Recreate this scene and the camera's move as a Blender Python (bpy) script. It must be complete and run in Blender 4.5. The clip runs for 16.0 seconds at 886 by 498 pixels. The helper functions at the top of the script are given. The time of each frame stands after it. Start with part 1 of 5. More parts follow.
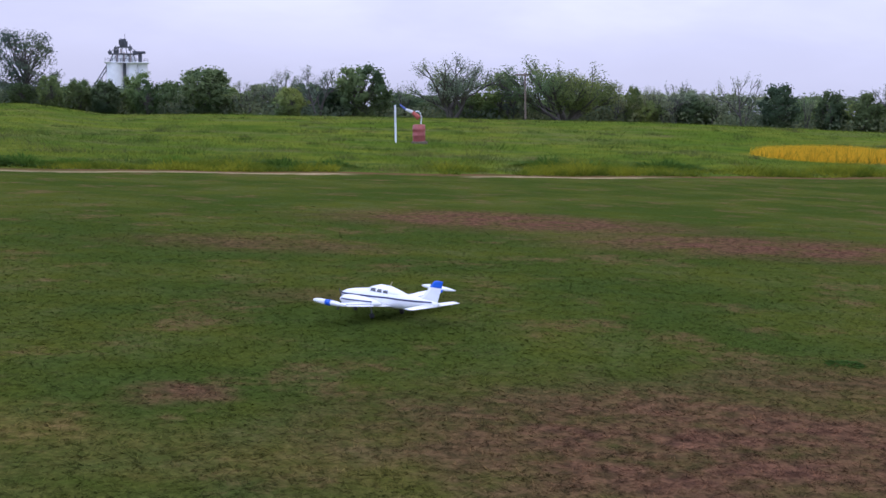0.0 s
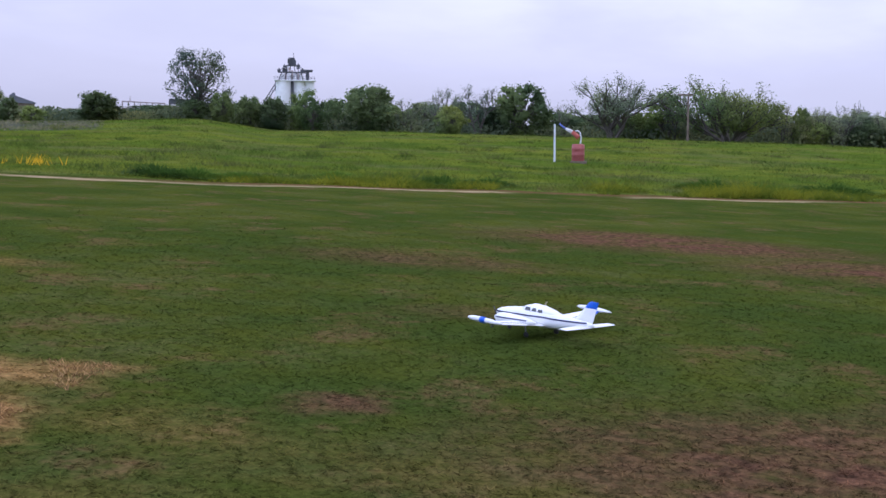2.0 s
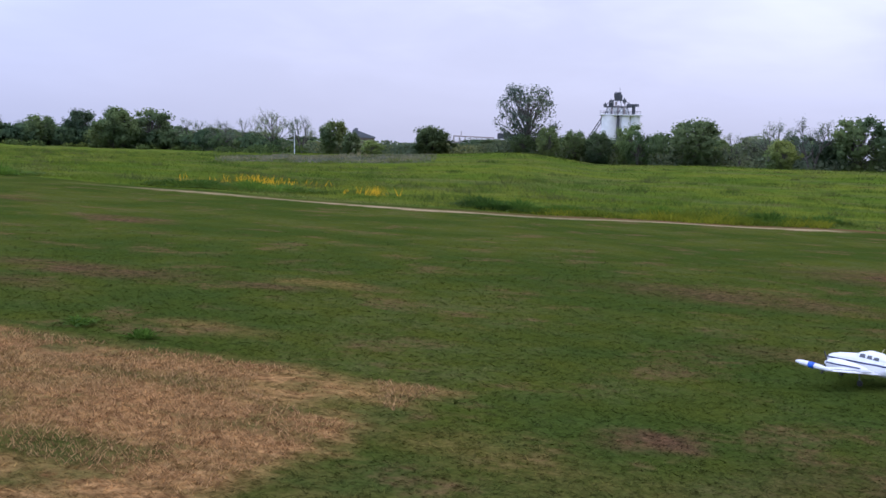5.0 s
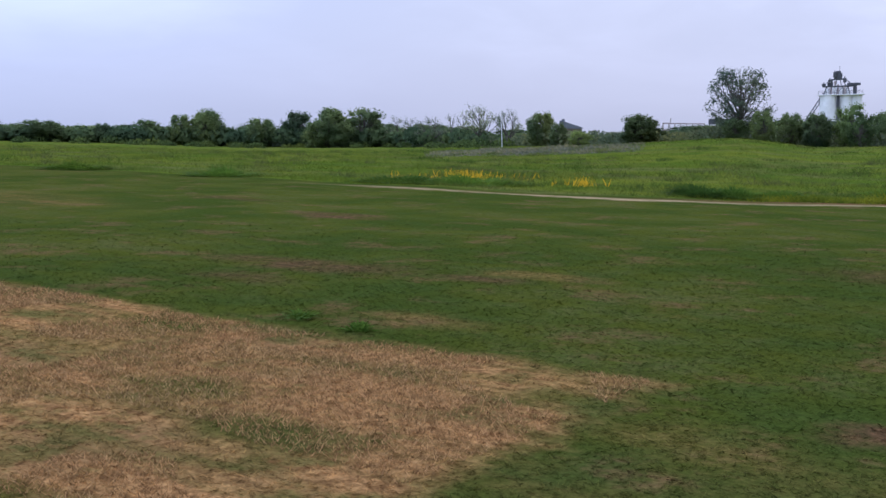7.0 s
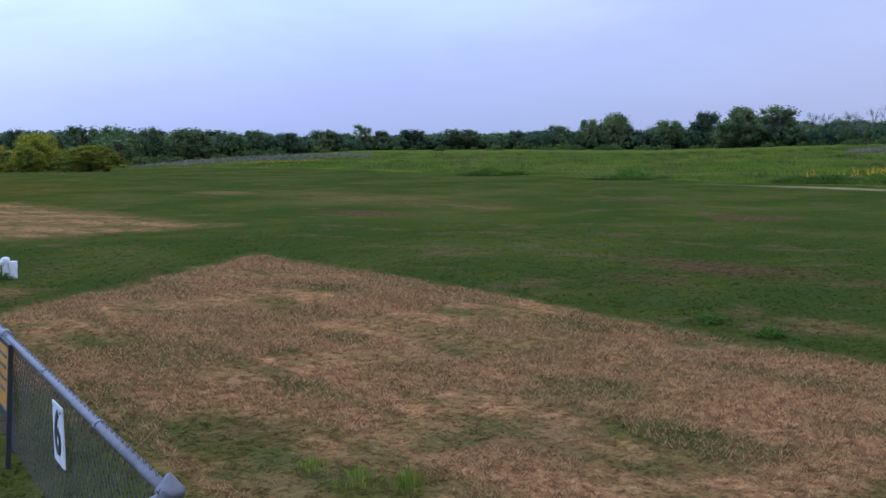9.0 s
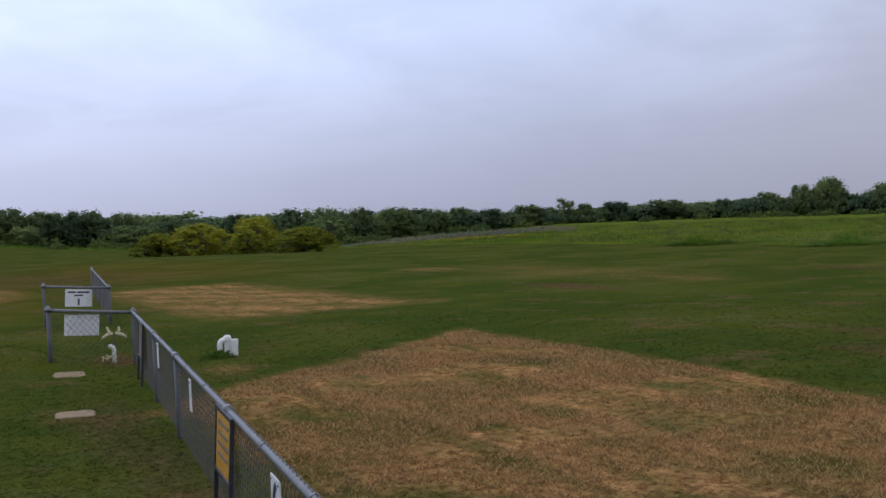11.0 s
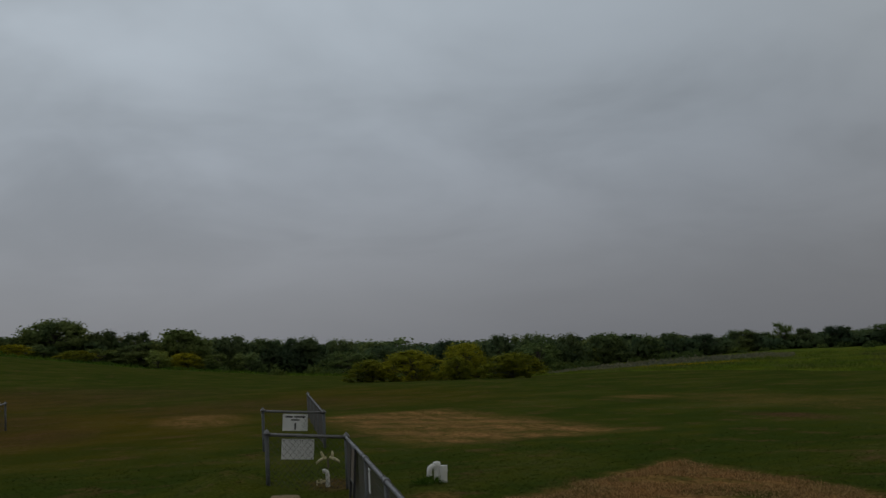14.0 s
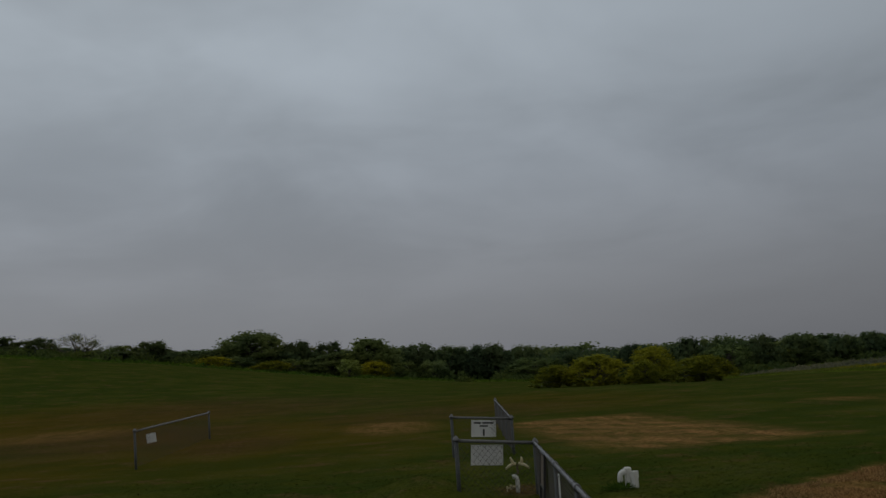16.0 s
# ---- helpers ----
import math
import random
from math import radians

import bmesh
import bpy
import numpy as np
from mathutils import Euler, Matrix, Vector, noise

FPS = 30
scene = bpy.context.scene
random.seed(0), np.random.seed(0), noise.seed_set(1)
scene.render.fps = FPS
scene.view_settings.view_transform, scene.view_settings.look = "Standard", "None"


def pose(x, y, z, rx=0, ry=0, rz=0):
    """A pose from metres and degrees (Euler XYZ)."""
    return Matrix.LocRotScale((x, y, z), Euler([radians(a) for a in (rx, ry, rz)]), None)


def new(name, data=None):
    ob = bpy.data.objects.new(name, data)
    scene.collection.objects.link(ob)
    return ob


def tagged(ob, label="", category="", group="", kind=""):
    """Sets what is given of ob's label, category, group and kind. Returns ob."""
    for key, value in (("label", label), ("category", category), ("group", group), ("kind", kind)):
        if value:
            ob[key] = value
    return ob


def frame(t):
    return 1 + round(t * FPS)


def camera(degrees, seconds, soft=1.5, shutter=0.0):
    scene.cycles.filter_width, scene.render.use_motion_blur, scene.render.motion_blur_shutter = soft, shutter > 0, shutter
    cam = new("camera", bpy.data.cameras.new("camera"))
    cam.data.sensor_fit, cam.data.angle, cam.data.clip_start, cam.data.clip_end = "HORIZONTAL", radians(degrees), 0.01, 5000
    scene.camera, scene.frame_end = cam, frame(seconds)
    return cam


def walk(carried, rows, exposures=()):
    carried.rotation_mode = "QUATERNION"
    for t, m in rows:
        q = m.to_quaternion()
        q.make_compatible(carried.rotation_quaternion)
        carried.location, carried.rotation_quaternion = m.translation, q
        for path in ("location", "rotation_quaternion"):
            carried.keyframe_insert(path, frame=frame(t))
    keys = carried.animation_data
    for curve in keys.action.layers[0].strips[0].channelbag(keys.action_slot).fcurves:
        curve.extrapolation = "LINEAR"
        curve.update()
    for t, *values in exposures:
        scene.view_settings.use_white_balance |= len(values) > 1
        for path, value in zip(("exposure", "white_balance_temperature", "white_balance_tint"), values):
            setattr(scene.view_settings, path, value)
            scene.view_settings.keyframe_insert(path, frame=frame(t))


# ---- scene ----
EYE = 1.65

# seconds, turn to the left from +y, tilt up, lean (degrees)
AIM = [
    (0.0, 0.09, -6.44, 2.24),
    (0.5, 2.91, -4.63, 2.46),
    (1.0, 5.32, -6.28, 2.86),
    (1.5, 7.48, -6.48, 3.22),
    (2.0, 8.07, -5.85, 2.90),
    (2.5, 10.30, -6.61, 3.11),
    (3.0, 13.06, -6.29, 3.22),
    (3.5, 15.92, -6.63, 2.97),
    (3.7, 18.71, -6.59, 3.93),
    (5.8, 25.68, -4.56, 2.34),
    (6.0, 26.28, -4.56, 2.09),
    (6.5, 30.56, -5.50, 1.94),
    (7.0, 34.98, -5.80, 1.11),
    (7.5, 41.01, -7.91, 1.07),
    (8.0, 46.94, -7.28, -0.81),
    (8.5, 51.16, -6.43, -1.34),
    (9.0, 55.53, -5.74, -0.75),
    (9.2, 56.81, -5.63, 0.05),
    (11.3, 67.85, -0.31, -2.78),
    (11.5, 69.28, 0.78, -2.63),
    (12.0, 71.52, 3.10, -2.78),
    (12.5, 72.70, 4.29, -3.30),
    (13.0, 73.93, 5.18, -3.23),
    (13.5, 74.32, 5.25, -2.78),
    (14.0, 75.98, 5.16, -2.74),
    (14.5, 77.50, 5.23, -3.34),
    (15.0, 80.88, 5.46, -3.25),
    (15.5, 82.43, 5.53, -3.59),
    (16.0, 85.21, 5.96, -3.76),
]
cam = camera(42.82, 16.0, soft=1.5, shutter=0.0)


def aim(turn, tilt, lean):
    return pose(0, 0, EYE) @ pose(0, 0, 0, 0, 0, turn) @ pose(0, 0, 0, 90 + tilt) @ pose(0, 0, 0, 0, 0, lean)


# the picture darkens and turns more neutral as the sky fills it
walk(cam, [(t, aim(a, b, c)) for t, a, b, c in AIM],
     exposures=[(0.0, 0.08, 5620, 22), (3.5, 0.07, 5620, 21), (7.0, 0.00, 5560, 16), (8.0, -0.13, 5000, 15), (9.0, -0.22, 5000, 18), (11.3, -0.74, 6400, 11),
                (11.5, -0.95, 6550, 9), (12.0, -1.35, 6850, 6), (12.5, -1.64, 7250, 4), (13.0, -1.80, 7250, 3), (14.0, -1.94, 7250, 3), (16.0, -2.12, 7250, 3)])


# ---- node helpers ----
class Nodes:
    """Helpers for building a node tree."""

    def __init__(self, tree):
        self.t = tree
        tree.nodes.clear()

    def add(self, kind):
        return self.t.nodes.new(kind)

    def put(self, sock, v):
        if isinstance(v, bpy.types.NodeSocket):
            self.t.links.new(v, sock)
        elif v is not None:
            if isinstance(v, (tuple, list)) and len(v) == 3 and sock.type == "RGBA":
                v = (*v, 1)
            sock.default_value = v

    def math(self, op, a, b=None, c=None, clamp=False):
        n = self.add("ShaderNodeMath")
        n.operation, n.use_clamp = op, clamp
        for s, v in zip(n.inputs, (a, b, c)):
            self.put(s, v)
        return n.outputs[0]

    def vmath(self, op, a, b=None):
        n = self.add("ShaderNodeVectorMath")
        n.operation = op
        self.put(n.inputs[0], a)
        self.put(n.inputs[1], b)
        return n.outputs[1] if op in ("LENGTH", "DOT_PRODUCT") else n.outputs[0]

    def mix(self, f, a, b, blend="MIX"):
        n = self.add("ShaderNodeMix")
        n.data_type, n.blend_type = "RGBA", blend
        self.put(n.inputs[0], f)
        self.put(n.inputs[6], a)
        self.put(n.inputs[7], b)
        return n.outputs[2]

    def noise(self, vec, scale, detail=3.0, rough=0.55, distort=0.0, colour=False):
        n = self.add("ShaderNodeTexNoise")
        self.put(n.inputs["Vector"], vec)
        self.put(n.inputs["Scale"], scale)
        self.put(n.inputs["Detail"], detail)
        self.put(n.inputs["Roughness"], rough)
        self.put(n.inputs["Distortion"], distort)
        return n.outputs[1 if colour else 0]

    def remap(self, v, a, b, c=0.0, d=1.0, smooth=True):
        n = self.add("ShaderNodeMapRange")
        n.interpolation_type, n.clamp = "SMOOTHSTEP" if smooth else "LINEAR", True
        for i, x in enumerate((v, a, b, c, d)):
            self.put(n.inputs[i], x)
        return n.outputs[0]


def material(name, build, roughness=0.6, metallic=0.0, specular=0.5):
    """A principled material; build(n) returns colour or (colour, bump height, bump distance) or with roughness last."""
    m = bpy.data.materials.new(name)
    m.use_nodes = True
    n = Nodes(m.node_tree)
    out = n.add("ShaderNodeOutputMaterial")
    p = n.add("ShaderNodeBsdfPrincipled")
    p.inputs["Roughness"].default_value = roughness
    p.inputs["Metallic"].default_value = metallic
    p.inputs["Specular IOR Level"].default_value = specular
    r = build(n)
    if not isinstance(r, tuple):
        r = (r,)
    n.put(p.inputs["Base Color"], r[0])
    if len(r) > 1 and r[1] is not None:
        b = n.add("ShaderNodeBump")
        n.put(b.inputs["Height"], r[1])
        b.inputs["Distance"].default_value = r[2]
        b.inputs["Strength"].default_value = 0.8
        n.put(p.inputs["Normal"], b.outputs[0])
    if len(r) > 3:
        n.put(p.inputs["Roughness"], r[3])
    n.t.links.new(p.outputs[0], out.inputs[0])
    return m


# ---- sky: a high overcast, and a broad weak sun behind it ----
SUN_UP, SUN_TURN = 52, 240
world = bpy.data.worlds.new("overcast")
scene.world = world
world.use_nodes = True
n = Nodes(world.node_tree)
wout = n.add("ShaderNodeOutputWorld")
bg = n.add("ShaderNodeBackground")
sky = n.add("ShaderNodeTexSky")
sky.sky_type, sky.sun_disc, sky.dust_density = "NISHITA", False, 3.0
sky.sun_elevation, sky.sun_rotation = radians(SUN_UP), radians(SUN_TURN)
way = n.add("ShaderNodeTexCoord").outputs["Generated"]
sep = n.add("ShaderNodeSeparateXYZ")
n.put(sep.inputs[0], way)
up = n.math("MAXIMUM", sep.outputs[2], 0.0)
flat = n.add("ShaderNodeCombineXYZ")
lift = n.math("ADD", up, 0.24)
n.put(flat.inputs[0], n.math("DIVIDE", sep.outputs[0], lift))
n.put(flat.inputs[1], n.math("DIVIDE", sep.outputs[1], lift))
big = n.noise(flat.outputs[0], 0.6, 2.0, 0.45, 0.2)
small = n.noise(flat.outputs[0], 1.9, 4.0, 0.55, 0.3)
cloud = n.math("ADD", n.math("MULTIPLY", big, 0.62), n.math("MULTIPLY", small, 0.38))
lum = n.remap(cloud, 0.36, 0.64, 0.82, 1.18)
lum = n.math("ADD", 1.0, n.math("MULTIPLY", n.math("SUBTRACT", lum, 1.0), n.remap(up, 0.02, 0.16, 0.15, 1.0)))
rise = n.remap(up, 0.0, 0.30, 0.70, 1.42, smooth=False)
lum = n.math("MULTIPLY", lum, rise)
# the cloud is thinner, brighter and cooler round the sun's bearing
toward = n.math("ADD", n.math("MULTIPLY", sep.outputs[0], math.sin(radians(SUN_TURN))), n.math("MULTIPLY", sep.outputs[1], math.cos(radians(SUN_TURN))))
near_sun = n.math("MULTIPLY", n.remap(toward, 0.40, 1.0), n.remap(up, 0.0, 0.15, 0.85, 1.0))
lum = n.math("MULTIPLY", lum, n.math("ADD", 1.0, n.math("MULTIPLY", near_sun, 0.48)))
# the cloud's relief fades into plain brightness near the horizon
veil = n.mix(n.remap(up, 0.0, 0.3), (0.882, 0.876, 1.0), (0.880, 0.906, 1.0))
veil = n.mix(n.math("MULTIPLY", n.remap(toward, -0.1, 0.6), n.remap(up, 0.0, 0.2, 0.62, 1.0)), veil, n.mix(1.0, veil, (0.885, 0.99, 1.145), "MULTIPLY"))
grey = n.vmath("SCALE", veil)
grey.node.inputs[3].default_value = 1.0
n.put(grey.node.inputs[3], lum)
n.put(bg.inputs[0], n.mix(0.12, grey, n.vmath("MULTIPLY", sky.outputs[0], (0.10, 0.10, 0.10))))
bg.inputs[1].default_value = 1.0
n.t.links.new(bg.outputs[0], wout.inputs[0])

sun = new("sun", bpy.data.lights.new("sun", "SUN"))
sun.data.energy, sun.data.angle, sun.data.color = 0.5, radians(25), (1.0, 0.96, 0.9)
sun.matrix_basis = pose(0, 0, 40) @ pose(0, 0, 0, 0, 0, -SUN_TURN) @ pose(0, 0, 0, -(90 - SUN_UP))


# ---- materials ----
def pos(n):
    return n.add("ShaderNodeNewGeometry").outputs["Position"]


def rnd(n):
    return n.add("ShaderNodeObjectInfo").outputs["Random"]


def island(n):
    return n.add("ShaderNodeNewGeometry").outputs["Random Per Island"]


def meadow(n):
    """Tall weedy grass with yellow bloom here and there and paler seed heads."""
    p = pos(n)
    wide, mid = n.noise(p, 0.09, 3.0, 0.6), n.noise(p, 0.5, 4.0, 0.65)
    far_ = n.noise(n.vmath("MULTIPLY", p, (0.6, 1.6, 1.0)), 0.12, 4.0, 0.6)
    col = n.mix(n.remap(wide, 0.38, 0.62), (0.104, 0.154, 0.017), (0.166, 0.192, 0.024))
    col = n.mix(n.remap(far_, 0.47, 0.66, 0.0, 0.7), col, (0.150, 0.150, 0.055))
    col = n.mix(n.remap(mid, 0.46, 0.66, 0.0, 0.85), col, (0.070, 0.118, 0.018))
    dry = n.noise(n.vmath("ADD", p, (31.0, 7.0, 0.0)), 0.22, 4.0, 0.7)
    col = n.mix(n.remap(dry, 0.56, 0.70, 0.0, 0.6), col, (0.165, 0.120, 0.060))
    col = n.mix(n.remap(n.noise(p, 1.9, 3.0, 0.7), 0.54, 0.68, 0.0, 0.6), col, (0.052, 0.085, 0.016))
    s = n.add("ShaderNodeSeparateXYZ")
    n.put(s.inputs[0], p)

    def bloom(cx, cy, rx, ry):
        dx, dy = n.math("DIVIDE", n.math("SUBTRACT", s.outputs[0], cx), rx), n.math("DIVIDE", n.math("SUBTRACT", s.outputs[1], cy), ry)
        return n.remap(n.math("SQRT", n.math("ADD", n.math("MULTIPLY", dx, dx), n.math("MULTIPLY", dy, dy))), 1.25, 0.5)

    y = n.math("MAXIMUM", bloom(20.8, 60, 4.6, 5.0), n.math("MAXIMUM", n.math("MULTIPLY", bloom(-24.5, 35.5, 3.0, 4.0), 0.25), n.math("MULTIPLY", bloom(-85, 41.5, 6.0, 5.0), 0.55)))
    y = n.math("MULTIPLY", y, n.remap(n.noise(p, 2.5, 3.0, 0.6), 0.35, 0.55, 0.4, 1.0))
    return n.mix(y, col, (0.60, 0.38, 0.02))


def turf(n, blades=False):
    """Mown grass with dead rectangles, worn soil and stray thin spots, by place on the plan."""
    p = pos(n)
    wob = n.vmath("SUBTRACT", n.noise(p, 1.1, 4.0, 0.65, colour=True), (0.5, 0.5, 0.5))
    s = n.add("ShaderNodeSeparateXYZ")
    n.put(s.inputs[0], n.vmath("ADD", p, n.vmath("MULTIPLY", wob, (0.9, 0.75, 0.0))))
    x, y = s.outputs[0], s.outputs[1]
    fine = n.noise(p, 9.0, 4.0, 0.65)
    mid = n.noise(p, 1.7, 4.0, 0.6)
    wide = n.noise(p, 0.33, 3.0, 0.55)
    clump = n.noise(p, 27.0, 3.0, 0.6)
    bald = n.noise(n.vmath("ADD", p, (5.0, 9.0, 0.0)), 0.8, 5.0, 0.7)

    def box(cx, cy, hx, hy, turn=0.0, soft=0.5, amount=1.0):
        c, d = math.cos(radians(turn)), math.sin(radians(turn))
        dx, dy = n.math("SUBTRACT", x, cx), n.math("SUBTRACT", y, cy)
        u = n.math("ADD", n.math("MULTIPLY", dx, c), n.math("MULTIPLY", dy, d))
        v = n.math("SUBTRACT", n.math("MULTIPLY", dy, c), n.math("MULTIPLY", dx, d))
        e = n.math("MAXIMUM", n.math("SUBTRACT", n.math("ABSOLUTE", u), hx), n.math("SUBTRACT", n.math("ABSOLUTE", v), hy))
        return n.remap(e, soft, -soft, 0.0, amount)

    def spot(cx, cy, rx, ry, amount):
        dx, dy = n.math("DIVIDE", n.math("SUBTRACT", x, cx), rx), n.math("DIVIDE", n.math("SUBTRACT", y, cy), ry)
        e = n.math("SQRT", n.math("ADD", n.math("MULTIPLY", dx, dx), n.math("MULTIPLY", dy, dy)))
        return n.remap(e, 1.5, 0.3, 0.0, amount)

    def most(*v):
        a = v[0]
        for b in v[1:]:
            a = n.math("MAXIMUM", a, b)
        return a

    slant = n.math("ADD", n.math("MULTIPLY", n.math("ADD", x, 11.1), 0.774), n.math("MULTIPLY", n.math("SUBTRACT", y, 2.4), 0.634))
    # raked rows across the far rectangle
    rows_ = n.remap(n.math("SINE", n.math("ADD", n.math("MULTIPLY", n.math("SUBTRACT", x, n.math("MULTIPLY", y, 1.3)), 2.6), n.math("MULTIPLY", mid, 5.0))), -0.7, 0.8, 0.62, 1.0)
    straw = most(n.math("MULTIPLY", box(-9.0, 4.45, 6.0, 2.5, 0, 0.26), n.remap(slant, -0.3, 0.3)),
                 n.math("MULTIPLY", box(-25.6, 6.1, 5.6, 2.0, 4, 0.8), rows_), spot(-33.5, 0.9, 3.6, 1.2, 0.75), spot(-44, -11, 5.0, 2.5, 0.45),
                 spot(-6.6, 11.4, 0.9, 0.4, 0.35), spot(-5.9, 8.1, 0.6, 0.35, 0.3), spot(-32, 14, 1.8, 0.7, 0.5),
                 spot(-26.0, 15.5, 6.0, 1.8, 0.25), spot(-12.7, 3.0, 0.5, 0.25, 0.5), spot(-2.5, 4.6, 1.0, 0.5, 0.18), spot(-1.5, 5.3, 1.2, 0.5, 0.14), spot(-2.3, 5.7, 0.8, 0.4, 0.2))
    soil = most(spot(1.2, 19.2, 3.2, 1.7, 1.0), spot(4.8, 16.4, 3.0, 1.6, 1.0), spot(-2.4, 14.4, 1.8, 0.8, 0.6),
                spot(1.7, 5.7, 2.2, 1.6, 1.0), spot(2.9, 7.3, 1.4, 0.8, 0.7), spot(-1.55, 6.45, 0.30, 0.26, 0.75),
                spot(-9.4, 10.6, 1.5, 0.6, 0.7), spot(-9.2, 9.1, 0.7, 0.4, 0.5), spot(-7.0, 10.7, 0.6, 0.3, 0.55),
                spot(-14.6, 17.2, 1.1, 0.6, 0.75), spot(-21, 12.4, 1.7, 0.6, 0.8), spot(-20, 19.5, 1.3, 0.5, 0.5),
                spot(-0.9, 10.4, 1.0, 0.5, 0.4), spot(-38, -8, 9.0, 5.0, 0.55), spot(-42, 3, 7.0, 5.0, 0.4), spot(-62, -6, 14.0, 9.0, 0.4), spot(-30, -3.2, 4.0, 1.6, 0.5), spot(-14.6, 2.1, 0.7, 0.4, 0.7), spot(-9.0, 1.3, 3.0, 0.35, 0.35))
    alive = most(spot(-11.0, 5.9, 0.7, 0.35, 1.0), spot(-7.4, 6.5, 0.55, 0.3, 1.0), spot(-5.7, 2.5, 0.75, 0.40, 0.9), spot(-4.5, 2.7, 0.5, 0.35, 0.85), spot(-6.6, 3.4, 0.35, 0.2, 0.8), spot(-8.0, 4.6, 0.4, 0.22, 0.8), spot(-9.6, 4.9, 0.5, 0.22, 0.8), spot(-7.2, 2.2, 0.5, 0.25, 0.7), spot(-9.0, 2.3, 0.6, 0.25, 0.6), spot(-5.5, 4.9, 0.5, 0.3, 0.8),
                 spot(-4.3, 4.4, 0.6, 0.35, 0.9), spot(-3.2, 6.1, 0.5, 0.3, 0.9), spot(-8.6, 3.0, 1.2, 0.5, 0.7), spot(-12.4, 4.6, 0.8, 0.3, 0.6))
    straw = n.math("MULTIPLY", straw, n.math("SUBTRACT", 1.0, n.math("MULTIPLY", alive, 0.92)))
    streak = n.noise(n.vmath("MULTIPLY", p, (0.35, 2.4, 1.0)), 1.0, 3.0, 0.6)
    straw = n.math("MULTIPLY", straw, n.remap(streak, 0.34, 0.60, 0.50, 1.0))
    # green comes back through the dead grass in tufts
    regrow = n.remap(n.math("ADD", n.math("MULTIPLY", mid, 0.7), n.math("MULTIPLY", fine, 0.3)), 0.50, 0.62)
    straw = n.math("MULTIPLY", straw, n.math("SUBTRACT", 1.0, n.math("MULTIPLY", regrow, 0.62)))
    stray = n.remap(n.math("ADD", n.math("MULTIPLY", wide, 0.4), n.math("ADD", n.math("MULTIPLY", mid, 0.25), n.math("MULTIPLY", fine, 0.35))), 0.50, 0.66, 0.0, 0.45)
    soil = n.math("MULTIPLY", soil, n.remap(mid, 0.25, 0.62, 0.35, 1.0))
    green = n.mix(n.remap(wide, 0.40, 0.60), G_DEEP, G_WARM)
    green = n.mix(n.remap(mid, 0.3, 0.7, 0.0, 0.55), green, G_COOL)
    # olive-brown, drier turf towards the far corner
    parched = most(spot(-34, -3, 13.0, 6.0, 0.75), spot(-52, -14, 18.0, 11.0, 0.8), spot(-25, -7, 7.0, 3.5, 0.6), spot(-48, 8, 14.0, 5.0, 0.5))
    green = n.mix(n.math("MULTIPLY", parched, n.remap(wide, 0.3, 0.65, 0.5, 1.0)), green, (0.108, 0.070, 0.011))
    col = n.mix(stray, green, (0.125, 0.112, 0.042))
    col = n.mix(n.math("MULTIPLY", n.remap(bald, 0.52, 0.67, 0.0, 0.60), n.remap(fine, 0.35, 0.6, 0.35, 1.0)), col, (0.155, 0.088, 0.045))
    col = n.mix(soil, col, n.mix(n.remap(fine, 0.35, 0.65), (0.068, 0.035, 0.023), (0.155, 0.078, 0.045)))
    dead = n.mix(n.remap(fine, 0.3, 0.68), STRAW_A, STRAW_B)
    dead = n.mix(n.remap(n.noise(p, 0.9, 3.0, 0.6), 0.48, 0.66, 0.0, 0.75), dead, (0.235, 0.138, 0.060))
    col = n.mix(straw, col, dead)
    col = n.mix(1.0, col, n.mix(n.remap(clump, 0.32, 0.68), (0.86, 0.87, 0.87), (1.13, 1.13, 1.12)), "MULTIPLY")
    if blades:
        r = island(n)
        col = n.mix(1.0, col, n.mix(r, (0.50, 0.52, 0.50), (1.72, 1.68, 1.54)), "MULTIPLY")
        return col
    # tall grass country beyond the strip, and the bare line scraped along its edge
    s2 = n.add("ShaderNodeSeparateXYZ")
    n.put(s2.inputs[0], p)
    fd = n.math("MINIMUM", n.math("SUBTRACT", n.math("ADD", n.math("MULTIPLY", s2.outputs[0], -0.469), n.math("MULTIPLY", s2.outputs[1], 0.883)), 31.0),
                n.math("SUBTRACT", s2.outputs[1], 28.0))
    fd = n.math("ADD", fd, n.math("MULTIPLY", n.math("SUBTRACT", mid, 0.5), 0.7))
    gap = n.math("MAXIMUM", n.remap(s2.outputs[0], -2.4, -3.4), n.math("MULTIPLY", n.remap(s2.outputs[0], 0.2, 1.0), n.remap(s2.outputs[0], 9.0, 5.0)))
    gap = n.math("MULTIPLY", gap, n.remap(n.noise(p, 0.16, 2.0, 0.5), 0.34, 0.50, 0.55, 1.0))
    bare = n.math("MULTIPLY", n.remap(n.math("ABSOLUTE", n.math("ADD", fd, 0.55)), 0.55, 0.15), gap)
    bare = n.math("MULTIPLY", bare, n.remap(s2.outputs[0], -26.0, -20.0))
    worn = n.math("MULTIPLY", n.remap(n.math("ABSOLUTE", n.math("SUBTRACT", fd, 0.20)), 0.75, 0.25), n.remap(s2.outputs[0], -15.0, -9.0))
    col = n.mix(n.math("MULTIPLY", worn, n.remap(mid, 0.3, 0.6, 0.25, 0.9)), col, (0.150, 0.085, 0.040))
    col = n.mix(n.math("MULTIPLY", bare, n.remap(mid, 0.3, 0.6, 0.45, 0.9)), col, (0.38, 0.28, 0.16))
